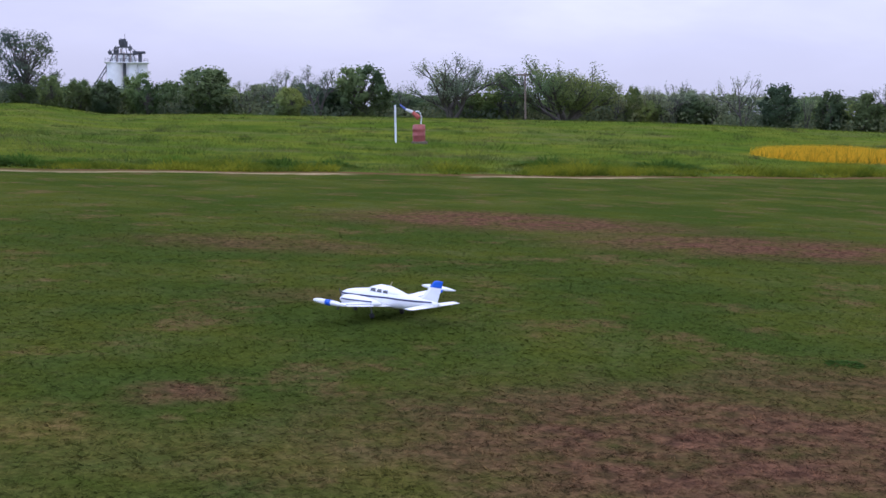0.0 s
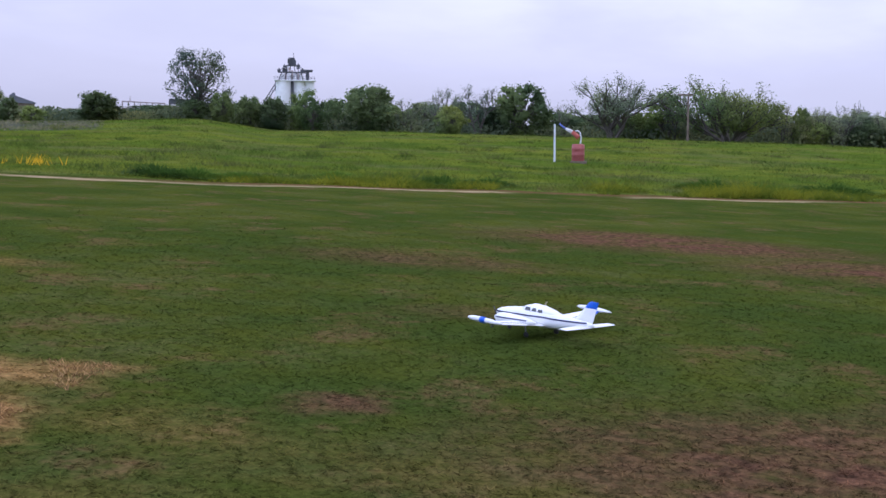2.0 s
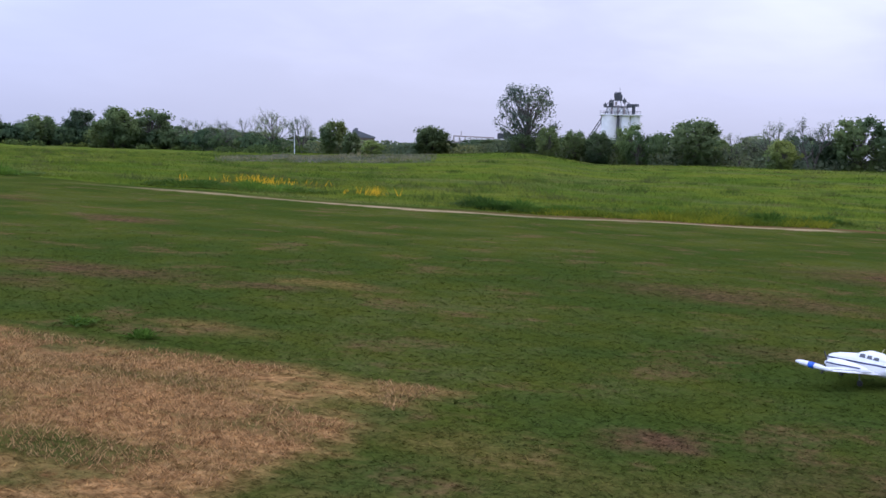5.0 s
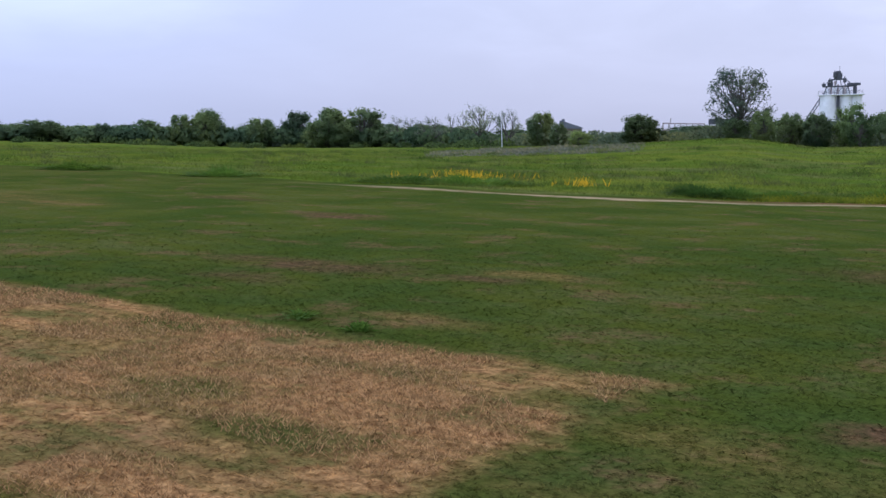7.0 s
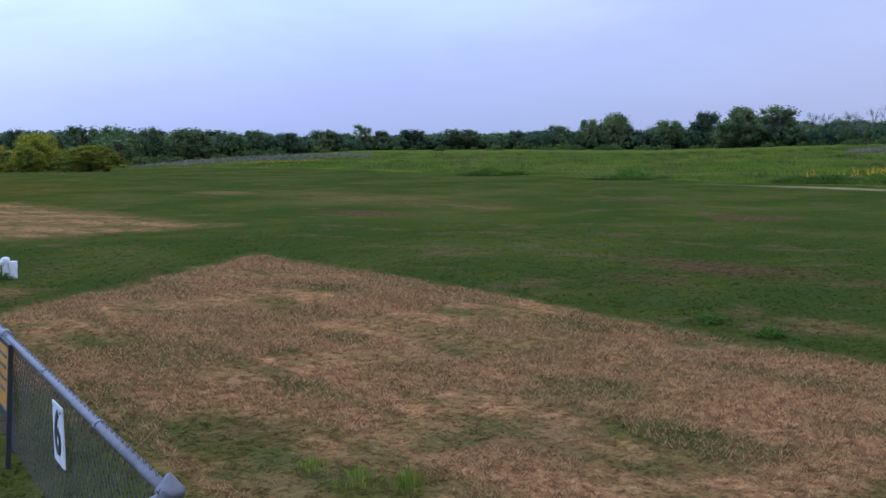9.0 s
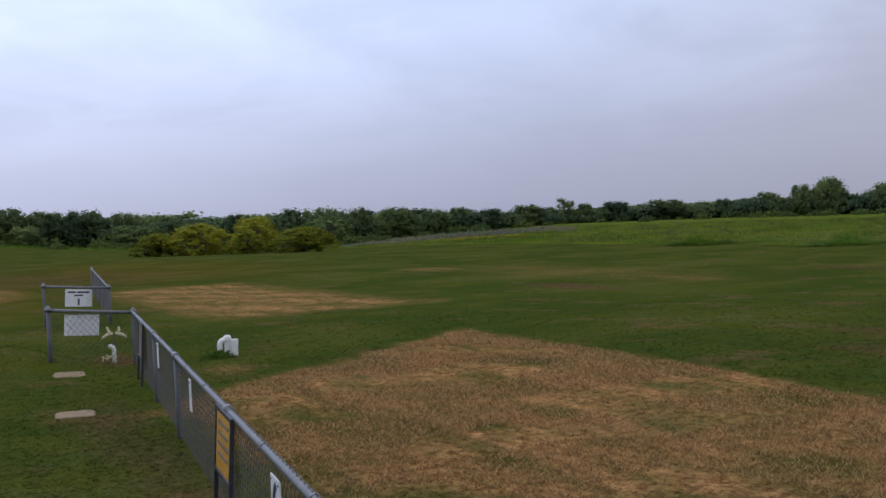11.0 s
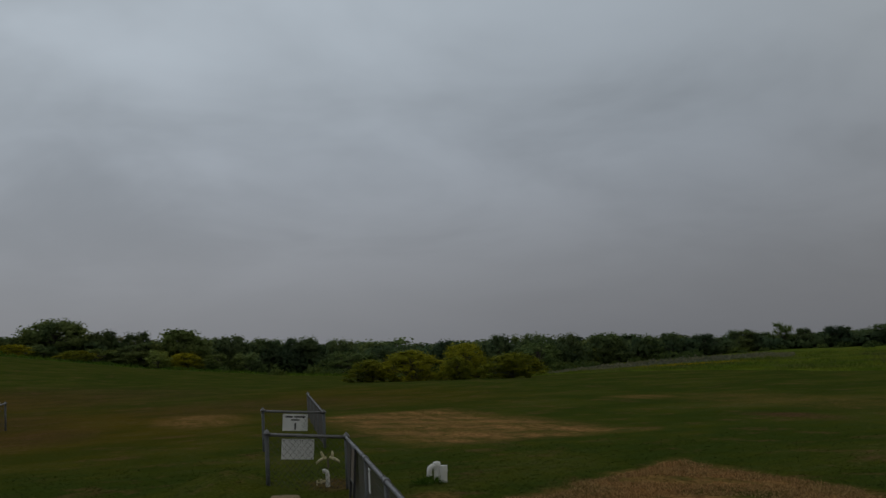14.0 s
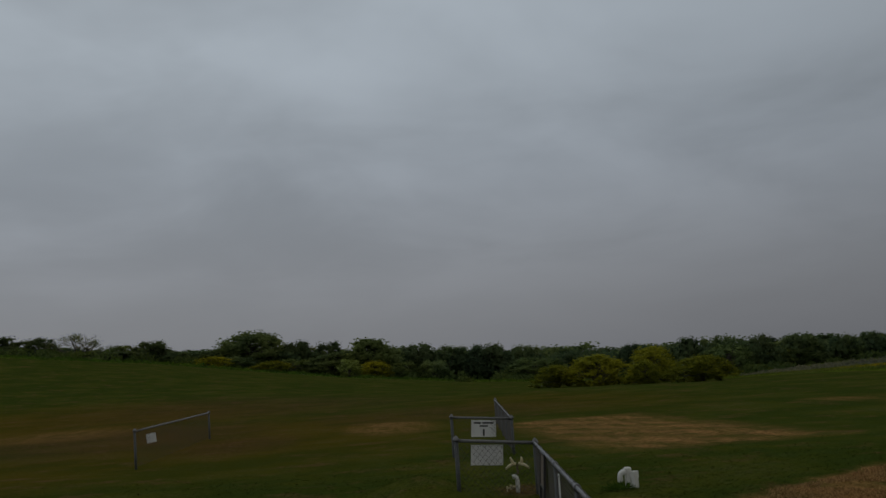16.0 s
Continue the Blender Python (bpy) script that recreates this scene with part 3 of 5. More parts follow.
STYLES = {
    # crown base, clumps, leaves a clump, leaf size, clump size, leaf colour, shape
    "dark": (0.0, 95, 58, 0.36, 0.74, "dark", "round"),
    "dome": (0.0, 120, 70, 0.33, 0.70, "mid", "dome"),
    "mid": (0.0, 92, 56, 0.34, 0.74, "mid", "round"),
    "light": (0.0, 82, 56, 0.30, 0.72, "light", "round"),
    "yellow": (0.0, 130, 64, 0.24, 0.66, "yellow", "dome"),
    "tall": (0.08, 105, 80, 0.17, 0.46, "thin", "round"),
    # lighter-built trees for the closed rows behind
    "back_dark": (0.0, 60, 38, 0.52, 0.86, "dark", "round"),
    "back_mid": (0.0, 60, 38, 0.52, 0.86, "mid", "round"),
    "back_thin": (0.05, 60, 34, 0.38, 0.76, "thin", "round"),
}
BRANCHED = {
    # stems, lean and length of the stems, forks at each level, spread at a fork, upward pull, leaves a spray, leaf size, length of the sprays, leaf colour
    "thin": (2, 14, 2.6, (4, 3, 3), 34, 0.25, 20, 0.19, 0.10, "thin"),
    "vee": (3, 26, 3.2, (5, 4, 4), 36, 0.16, 34, 0.14, 0.12, "thin"),
    "fan": (7, 38, 2.6, (5, 4, 3), 26, 0.50, 34, 0.16, 0.40, "mid"),
}


def branch(style, seed):
    """One open tree 8 m high and 8 m wide: stems that fork into limbs and twigs, with leaf sprays round the twigs."""
    stems, lean, stem, forks, spread, pull, per, size, long_, leaf = BRANCHED[style]
    rg = np.random.default_rng(seed)
    sticks, sprays = [], []

    def push(a, way, length, r, level):
        b = a + way * length
        mid = a.lerp(b, 0.5) + Vector(rg.normal(0, 0.05 * length, 3))
        sticks.extend([(a, mid, r, r * 0.85), (mid, b, r * 0.85, r * 0.66)])
        if level == len(forks):
            sprays.extend([b, mid])
            return
        if level == len(forks) - 1:
            sprays.append(b)
        turn = rg.uniform(0, math.tau)
        k = forks[level]
        for i in range(k):
            side = way.orthogonal().normalized()
            side = Matrix.Rotation(turn + math.tau * i / k + rg.normal(0, 0.3), 3, way) @ side
            tilt = radians(spread * rg.uniform(0.6, 1.3)) * (0.12 if i == 0 else 1.0)
            nw = (way * math.cos(tilt) + side * math.sin(tilt) + Vector((0, 0, pull * 0.5))).normalized()
            q = (rg.uniform(0.30, 1.0) if level < 2 else rg.uniform(0.5, 1.0)) if i else 1.0
            push(a.lerp(b, q), nw, length * rg.uniform(0.42, 0.85), r * 0.60, level + 1)

    for k in range(stems):
        a = math.tau * (k + rg.uniform(-0.2, 0.2)) / stems
        tip = radians(lean * rg.uniform(0.7, 1.2))
        push(Vector((0.15 * math.cos(a) * (stems > 1), 0.15 * math.sin(a) * (stems > 1), -0.3)), Vector((math.sin(tip) * math.cos(a), math.sin(tip) * math.sin(a), math.cos(tip))), stem * rg.uniform(0.8, 1.1), 0.20, 0)
    ends = np.array([tuple(p) for p in sprays])
    wide, high = np.percentile(np.abs(ends[:, :2]), 95), ends[:, 2].max() + 0.25
    fit_ = Vector((3.8 / wide, 3.8 / wide, 8.0 / high))
    bm = bmesh.new()
    for a, b, r0, r1 in sticks:
        rod(bm, a * fit_, b * fit_, max(r0, 0.016), max(r1, 0.012), 5 if r0 > 0.1 else 3, False)
    me = bpy.data.meshes.new("trunk")
    bm.to_mesh(me)
    bm.free()
    me.materials.append(M_BARK)
    ends = ends * np.array(tuple(fit_))
    # some sprays are thick and some nearly bare
    full = rg.uniform(0.25, 1.0, len(ends)) ** 0.7
    pick = np.repeat(np.arange(len(ends)), np.maximum(2, (per * full).astype(int)))
    k = len(pick)
    off = rg.normal(0, 1, (k, 3)) * np.array([0.24, 0.24, 0.20 + long_])
    off *= np.minimum(1.0, 0.75 / (np.linalg.norm(off, axis=1) + 1e-9))[:, None]
    c = ends[pick] + off
    c[:, 2] = np.clip(c[:, 2], 0.05, 8.3)
    u = rg.normal(0, 1, (k, 3)) * np.array([1, 1, 1 + 2 * long_])
    u /= np.linalg.norm(u, axis=1)[:, None]
    v = np.cross(u, rg.normal(0, 1, (k, 3)))
    v /= np.linalg.norm(v, axis=1)[:, None]
    s = size * rg.uniform(0.6, 1.4, (k, 1))
    out = off / (np.linalg.norm(off, axis=1)[:, None] + 1e-9) * 0.5 + np.array([0, 0, 0.3])
    o2 = c - np.array([0, 0, 3.4])
    out += o2 / (np.linalg.norm(o2, axis=1)[:, None] + 1e-9) * 0.6
    out /= np.linalg.norm(out, axis=1)[:, None] + 1e-9
    return me, cards("crown", np.stack([c - u * s * 0.5, c + v * s * 0.34, c + u * s * 0.5, c - v * s * 0.34], 1), M_LEAF[leaf], out)


def grow(style, seed):
    """One tree 8 m high and 8 m wide: trunk with limbs, and a crown of leaf clumps with gaps."""
    low, clumps, per, size, spread, leaf, shape = STYLES[style]
    rg = np.random.default_rng(seed)
    bm = bmesh.new()
    H = 8.0
    heads = []
    for i in range(clumps):
        z = low + (1 - low) * rg.uniform(0, 1) * 0.92
        if shape == "dome":
            w_ = rg.uniform(0.0, 1.0) ** 1.1
            z, rad = 0.91 * w_ ** 0.8, math.sqrt(max(0.0, 1 - w_ ** 2.4))
        else:
            rad = 0.42 + 0.58 * math.sin(min(1.0, (z - low) / (1 - low) + 0.12) * math.pi * 0.93)
        a = rg.uniform(0, math.tau)
        q = rad * math.sqrt(rg.uniform(0.12, 1.0)) * rg.uniform(0.78, 1.08) * 3.6
        heads.append(Vector((q * math.cos(a), q * math.sin(a), z * H)))
    limb(bm, Vector((0, 0, 0)), Vector((0, 0, H * 0.72)), 0.20, 0.08, 0.25, rg)
    rod(bm, Vector((0, 0, -0.4)), Vector((0.03, 0.02, H * 0.22)), 0.26, 0.19, 7)
    for hd in heads[::3 if style.startswith("back") else 1]:
        root = Vector((hd.x * 0.16, hd.y * 0.16, max(0.5, hd.z * rg.uniform(0.35, 0.62))))
        limb(bm, root, hd, 0.055, 0.018, 0.2, rg)
    me = bpy.data.meshes.new("trunk")
    bm.to_mesh(me)
    bm.free()
    me.materials.append(M_BARK)
    k = clumps * per
    c = np.repeat(np.array([tuple(h) for h in heads]), per, 0)
    off = rg.normal(0, 1, (k, 3)) * rg.uniform(0.35, 1.05, (k, 1))
    # no leaf strays far out of its clump
    off *= np.minimum(1.0, 1.25 / (np.linalg.norm(off, axis=1) + 1e-9))[:, None]
    off *= np.array([spread, spread, spread * 1.25]) * np.repeat(rg.uniform(0.7, 1.25, clumps), per)[:, None]
    c = c + off
    c[:, 2] = np.clip(c[:, 2], 0.05, H * 1.04)
    u = rg.normal(0, 1, (k, 3))
    u /= np.linalg.norm(u, axis=1)[:, None]
    v = np.cross(u, rg.normal(0, 1, (k, 3)))
    v /= np.linalg.norm(v, axis=1)[:, None]
    s = size * rg.uniform(0.55, 1.35, (k, 1))
    # heavier sprays deep inside each clump close the crown
    core = np.arange(0, k, 40 if style == "tall" else 5)
    c[core] = c[core] - off[core] * 0.6
    s[core] = size * rg.uniform(1.8, 3.0, (len(core), 1))
    quads = np.stack([c - u * s * 0.5, c + v * s * 0.32, c + u * s * 0.5, c - v * s * 0.32], 1)
    o1 = off / (np.linalg.norm(off, axis=1)[:, None] + 1e-9)
    o2 = c - np.array([0, 0, H * 0.42])
    o2 /= np.linalg.norm(o2, axis=1)[:, None] + 1e-9
    out = o1 * 0.35 + o2 * 0.75
    out /= np.linalg.norm(out, axis=1)[:, None] + 1e-9
    return me, cards("crown", quads, M_LEAF[leaf], out)


WORDS = {
    "dark": ("dense dark green tree at the field's far edge", "tree"),
    "dome": ("broad rounded green tree in full leaf", "tree"),
    "mid": ("mid-green leafy tree in the distant tree line", "tree"),
    "light": ("pale green young tree with light foliage", "tree"),
    "yellow": ("yellow-green rounded bush at the mown edge", "bush"),
    "thin": ("sparse spring tree with bare grey branches showing", "tree"),
    "tall": ("tall airy tree with open crown above the others", "tree"),
    "vee": ("open tree with forked leaning limbs and thin foliage", "tree"),
    "back_dark": ("dark green tree in the closed rows of the wood", "tree"),
    "back_mid": ("green tree in the closed rows of the wood", "tree"),
    "back_thin": ("thin grey-green tree in the closed rows of the wood", "tree"),
    "fan": ("full tree with upright fanned branches and spiky top", "tree"),
}
GROWN = {s: [grow(s, 11 + 7 * i + 31 * k) for k in range(3)] for i, s in enumerate(STYLES)}
GROWN.update({s: [branch(s, 5 + 13 * i + 29 * k) for k in range(4 if s == "thin" else 1)] for i, s in enumerate(BRANCHED)})
tree_rg = random.Random(5)


def plant(style, az, r, width, top):
    """A tree at that bearing and distance whose top stands that many degrees over the eye's level."""
    p = spot(az, r)
    # crowns close up in the wood on the far side
    width *= float(np.interp(az, [60, 72], [1.0, 1.2])) if style != "yellow" else 1.2
    tall_ = max(1.5, EYE + r * math.tan(radians(top)) - p.z)
    word, kind = WORDS[style]
    t = thing(kind, word, kind, None, "far tree line")
    trunk, crown = tree_rg.choice(GROWN[style])
    k = 1.1
    t.location, t.rotation_euler = p, (0, 0, radians(az + 90) if style in ("vee", "fan") else tree_rg.uniform(0, math.tau))
    t.scale = (width * k / 8, width * k / 8, tall_ / (7.7 if style in BRANCHED else 7.8))
    for nm, me in (("trunk", trunk), ("crown", crown)):
        o = new(nm, me)
        o.parent = t
    return t


plant("dark", -22.8, 134, 5.6, 2.30)
plant("thin", -21.5, 134, 4.9, 2.79)
plant("dark", -20.1, 134, 3.4, 2.10)
plant("dark", -18.4, 134, 3.7, 2.10)
plant("thin", -17.4, 134, 2.0, 2.02)
plant("dark", -16.1, 134, 4.7, 2.33)
plant("thin", -14.4, 134, 4.0, 2.74)
plant("thin", -12.9, 134, 3.2, 2.10)
plant("dark", -12.3, 134, 4.2, 1.50)
plant("dark", -11.8, 134, 3.3, 1.63)
plant("thin", -11.1, 134, 3.4, 2.35)
plant("thin", -10.8, 134, 4.8, 1.95)
plant("thin", -10.1, 134, 2.6, 2.10)
plant("mid", -9.9, 134, 3.9, 1.42)
plant("mid", -9.1, 134, 2.4, 2.11)
plant("thin", -9.0, 134, 4.2, 1.75)
plant("thin", -8.3, 134, 2.6, 2.16)
plant("fan", -5.8, 130, 10.2, 3.30)
plant("thin", -3.1, 134, 4.9, 2.52)
plant("light", -2.5, 136, 6.2, 2.48)
plant("light", -1.0, 136, 3.9, 1.43)
plant("vee", -0.1, 130, 9.2, 3.19)
plant("thin", 2.3, 139, 2.5, 1.67)
plant("mid", 4.4, 136, 7.5, 2.68)
plant("dark", 5.8, 140, 5.5, 1.49)
plant("thin", 6.6, 137, 5.1, 2.56)
plant("mid", 8.0, 128, 3.9, 1.36)
plant("thin", 8.5, 138, 4.9, 2.31)
plant("thin", 10.1, 142, 4.0, 1.53)
plant("mid", 11.1, 145, 7.1, 1.04)
plant("dark", 12.2, 139, 7.4, 2.15)
plant("mid", 13.9, 145, 2.8, 1.44)
plant("light", 14.9, 138, 3.4, 1.45)
plant("light", 15.3, 142, 4.8, 1.78)
plant("dark", 16.9, 144, 3.6, 1.13)
plant("dark", 16.9, 141, 4.0, 1.30)
plant("mid", 18.1, 144, 3.8, 1.33)
plant("mid", 19.4, 136, 3.5, 1.39)
plant("tall", 20.5, 140, 9.6, 3.45)
plant("mid", 20.7, 136, 3.2, 1.03)
plant("dark", 25.0, 148, 5.0, 0.96)
plant("dark", 25.3, 148, 5.4, 1.11)
plant("light", 28.2, 148, 3.4, 0.30)
plant("dark", 29.3, 161, 3.1, 0.63)
plant("dark", 30.2, 166, 5.1, 1.16)
plant("thin", 31.8, 178, 4.7, 1.33)
plant("thin", 33.1, 188, 6.5, 1.53)
plant("thin", 34.4, 198, 3.9, 0.95)
plant("thin", 35.6, 208, 6.7, 0.87)
plant("thin", 37.1, 219, 5.4, 0.81)
plant("dark", 39.1, 224, 10.0, 1.14)
plant("dome", 40.8, 220, 9.7, 1.18)
plant("dark", 42.4, 233, 7.9, 0.92)
plant("mid", 44.2, 237, 8.6, 0.61)
plant("mid", 45.5, 239, 3.4, -0.20)
plant("dome", 46.8, 239, 8.5, 0.97)
plant("mid", 48.1, 239, 6.2, 0.66)
plant("mid", 49.7, 239, 7.4, 0.43)
plant("mid", 50.6, 239, 5.5, -0.02)
plant("dark", 51.8, 239, 5.4, 0.17)
plant("mid", 53.1, 238, 6.4, -0.02)
plant("dark", 54.3, 236, 5.2, -0.10)
plant("mid", 54.6, 236, 12.3, 0.30)
plant("dark", 56.1, 234, 10.1, -0.13)
plant("dark", 57.0, 233, 8.1, 0.30)
plant("dark", 58.5, 231, 5.2, 0.26)
plant("light", 59.6, 229, 5.7, 0.56)
plant("dark", 61.5, 223, 9.3, 0.30)
plant("dark", 63.4, 215, 7.3, 0.21)
plant("mid", 64.9, 208, 5.0, 0.34)
plant("mid", 66.2, 202, 5.3, 0.33)
plant("dome", 68.1, 196, 8.8, 0.49)
plant("dark", 69.9, 190, 4.8, 0.51)
plant("mid", 71.8, 185, 7.6, 0.64)
plant("yellow", 72.8, 73, 4.0, -0.27)
plant("dark", 73.5, 183, 5.8, 0.61)
plant("yellow", 75.2, 80, 3.4, 0.36)
plant("yellow", 75.6, 74, 2.0, -0.51)
plant("dark", 76.2, 181, 3.5, 0.53)
plant("yellow", 77.9, 76, 4.0, 0.12)
plant("mid", 79.8, 179, 6.2, 0.64)
plant("yellow", 80.0, 78, 3.1, -0.31)
plant("dark", 81.4, 179, 5.3, 0.81)
plant("dark", 83.3, 179, 7.6, 0.99)
plant("mid", 85.2, 179, 6.2, 1.06)
plant("mid", 86.1, 163, 4.4, 0.38)
plant("dark", 86.9, 179, 6.2, 1.23)
plant("light", 87.5, 163, 4.2, 0.36)
plant("yellow", 89.1, 163, 4.7, 0.51)
plant("dome", 89.3, 172, 8.9, 1.67)
plant("light", 90.3, 161, 3.3, 0.70)
plant("dark", 91.3, 179, 5.5, 1.59)
plant("dark", 92.9, 180, 4.8, 1.75)
plant("yellow", 94.2, 162, 5.6, 0.79)
plant("dome", 95.1, 181, 10.5, 2.36)
plant("light", 95.7, 166, 4.3, 1.16)
plant("yellow", 97.1, 164, 5.0, 1.03)
plant("mid", 97.9, 183, 7.8, 1.58)
plant("dark", 99.9, 184, 6.0, 2.17)
plant("mid", 101.4, 185, 5.5, 2.06)
plant("thin", 103.1, 186, 7.2, 2.76)
plant("dark", 105.1, 188, 5.8, 2.59)
plant("dark", 107.1, 189, 8.1, 2.75)


# a closed second and third row behind the front trees
FILL_AZ = [-30, -12, -8, -3, 1, 8, 14, 20, 27, 32, 38, 46, 55, 62, 68, 75, 83, 90, 96, 100, 107, 115]
FILL_EL = [1.8, 1.9, 1.7, 1.3, 1.3, 1.6, 1.25, 0.9, 0.15, 0.4, 0.42, 0.22, 0.06, 0.04, 0.28, 0.46, 0.75, 1.25, 1.65, 1.75, 2.3, 2.5]
for row, (far, drop) in enumerate(((1.10, 0.12), (1.22, 0.0))):
    az = -29.0 + row
    while az < 112:
        top = float(np.interp(az, FILL_AZ, FILL_EL)) - drop + tree_rg.uniform(-0.12, 0.10)
        deep_ = float(rim(az)[0]) * far
        kind = tree_rg.choice(("back_thin", "back_mid", "back_thin", "back_dark") if az < 26 else ("back_mid", "back_dark", "back_dark", "back_thin", "back_mid"))
        plant(kind, az, deep_, deep_ * radians(tree_rg.uniform(2.4, 3.6)), top)
        az += tree_rg.uniform(1.7, 2.5)

# rounded crowns that close the front of the wood on the far side
az = 66.0
while az < 111:
    near_ = float(rim(az)[0]) * tree_rg.uniform(0.97, 1.05)
    plant(tree_rg.choice(("dome", "mid", "light", "dome", "dark")), az, near_, tree_rg.uniform(5.5, 9.5), float(np.interp(az, FILL_AZ, FILL_EL)) - tree_rg.uniform(0.05, 0.75))
    az += tree_rg.uniform(1.3, 2.4)

# undergrowth between the trunks, all along the wood's edge
k = 60000
ua = rng.uniform(-30, 112, k)
ur, uz = rim(ua)
deep = rng.uniform(0, 14, k)
ur = ur + 2 + deep
bx, by = -ur * np.sin(np.radians(ua)), ur * np.cos(np.radians(ua))
swell = np.array([0.5 + 0.5 * noise.noise(Vector((a * 0.45, 3.0, 0))) for a in ua])
bz = height(bx, by) + rng.uniform(0, 1, k) ** 1.3 * (0.5 + 1.5 * swell) * ur / 130
c = np.stack([bx, by, bz], 1)
u = rng.normal(0, 1, (k, 3))
u /= np.linalg.norm(u, axis=1)[:, None]
v = np.cross(u, rng.normal(0, 1, (k, 3)))
v /= np.linalg.norm(v, axis=1)[:, None]
s = rng.uniform(0.2, 0.5, (k, 1)) * (ur / 130)[:, None]
brush = cards("undergrowth", np.stack([c - u * s * 0.5, c + v * s * 0.35, c + u * s * 0.5, c - v * s * 0.35], 1), M_LEAF["brush"],
              np.stack([np.sin(np.radians(ua)) * 0.6, -np.cos(np.radians(ua)) * 0.6, 0.8 + 0 * ua], 1) + rng.normal(0, 0.3, (k, 3)))
tagged(new("undergrowth", brush), "tangled green-brown undergrowth below the tree line", "undergrowth", kind="stuff")

# the unbroken wood along the far side: crown against crown, too far to tell the stems apart
per, tops = 210, []
ca = 33.0
while ca < 113:
    r_, z_ = rim(ca)
    for far in (0.0, 7.0):
        a_ = ca + tree_rg.uniform(-0.4, 0.4)
        top_ = EYE + (r_ + far) * math.tan(radians(float(np.interp(a_, FILL_AZ, FILL_EL)) + tree_rg.uniform(-0.34, -0.02))) - z_
        tops.append((a_, r_ + 3 + far, float(z_), max(1.2, top_), tree_rg.uniform(1.6, 3.2) * r_ / 180))
    ca += tree_rg.uniform(0.55, 0.95)
tops = np.repeat(np.array(tops), per, 0)
k = len(tops)
ball = rng.normal(0, 1, (k, 3))
ball /= np.linalg.norm(ball, axis=1)[:, None]
ball[:, 2] = np.abs(ball[:, 2]) * np.where(rng.uniform(0, 1, k) < 0.25, -0.4, 1.0)
shell = rng.uniform(0.72, 1.04, (k, 1)) * (1 + 0.10 * np.sin(ball[:, :1] * 9 + tops[:, :1] * 7) * np.cos(ball[:, 2:] * 8))
ctr = np.stack([-tops[:, 1] * np.sin(np.radians(tops[:, 0])), tops[:, 1] * np.cos(np.radians(tops[:, 0])), tops[:, 2] + tops[:, 3] * 0.40], 1)
c = ctr + ball * shell * np.stack([tops[:, 4], tops[:, 4], tops[:, 3] * 0.60], 1)
u = rng.normal(0, 1, (k, 3))
u /= np.linalg.norm(u, axis=1)[:, None]
v = np.cross(u, rng.normal(0, 1, (k, 3)))
v /= np.linalg.norm(v, axis=1)[:, None]
s = rng.uniform(0.35, 0.95, (k, 1)) * (tops[:, 1] / 180)[:, None]
wood = cards("far_wood", np.stack([c - u * s * 0.5, c + v * s * 0.38, c + u * s * 0.5, c - v * s * 0.38], 1), M_LEAF["wood"], ball + np.array([0, 0, 0.25]))
tagged(new("far_wood", wood), "closed dark green wood of mixed crowns beyond the field", "woods", kind="stuff")


def heap(name, az0, az1, r0, r1, high, count, mat, size, label):
    """Low scrub spread over a stretch of the plan."""
    a, r = rng.uniform(az0, az1, count), rng.uniform(r0, r1, count)
    x, y = -r * np.sin(np.radians(a)), r * np.cos(np.radians(a))
    sw = np.array([max(0.0, 0.45 + 0.9 * noise.noise(Vector((p * 0.9, q * 0.12, 8.0)))) for p, q in zip(a, r)])
    sw = sw * np.sin(math.pi * (a - az0) / (az1 - az0)) ** 0.6 * np.sin(math.pi * (r - r0) / (r1 - r0)) ** 0.4
    z = height(x, y) + rng.uniform(0, 1, count) * high * sw - 0.06
    c = np.stack([x, y, z], 1)
    u = rng.normal(0, 1, (count, 3))
    u /= np.linalg.norm(u, axis=1)[:, None]
    v = np.cross(u, rng.normal(0, 1, (count, 3)))
    v /= np.linalg.norm(v, axis=1)[:, None]
    s = size * rng.uniform(0.5, 1.4, (count, 1))
    me = cards(name, np.stack([c - u * s, c + v * s * 0.3, c + u * s, c - v * s * 0.3], 1), mat)
    return tagged(new(name, me), label, "scrub", kind="stuff")


# low shrubs that break the wood's foot into uneven lumps
k = 150
ha = np.repeat(rng.uniform(32, 112, k), 130)
hr = rim(ha)[0] - np.repeat(rng.uniform(-2, 26, k) * rng.uniform(0, 1, k), 130)
big_ = np.repeat(rng.uniform(0.5, 1.5, k), 130)
k = len(ha)
ball = rng.normal(0, 1, (k, 3))
ball /= np.linalg.norm(ball, axis=1)[:, None]
ball[:, 2] = np.abs(ball[:, 2])
hx, hy = -hr * np.sin(np.radians(ha)), hr * np.cos(np.radians(ha))
c = np.stack([hx, hy, height(hx, hy) - 0.1], 1) + ball * rng.uniform(0.6, 1.05, (k, 1)) * np.stack([big_ * 1.7, big_ * 1.7, big_ * 1.1], 1)
u = rng.normal(0, 1, (k, 3))
u /= np.linalg.norm(u, axis=1)[:, None]
v = np.cross(u, rng.normal(0, 1, (k, 3)))
v /= np.linalg.norm(v, axis=1)[:, None]
s = rng.uniform(0.25, 0.6, (k, 1))
shrubs = cards("edge_shrubs", np.stack([c - u * s * 0.5, c + v * s * 0.38, c + u * s * 0.5, c - v * s * 0.38], 1), M_LEAF["shrub"], ball)
tagged(new("edge_shrubs", shrubs), "low mixed green shrubs along the foot of the wood", "shrubs", kind="stuff")

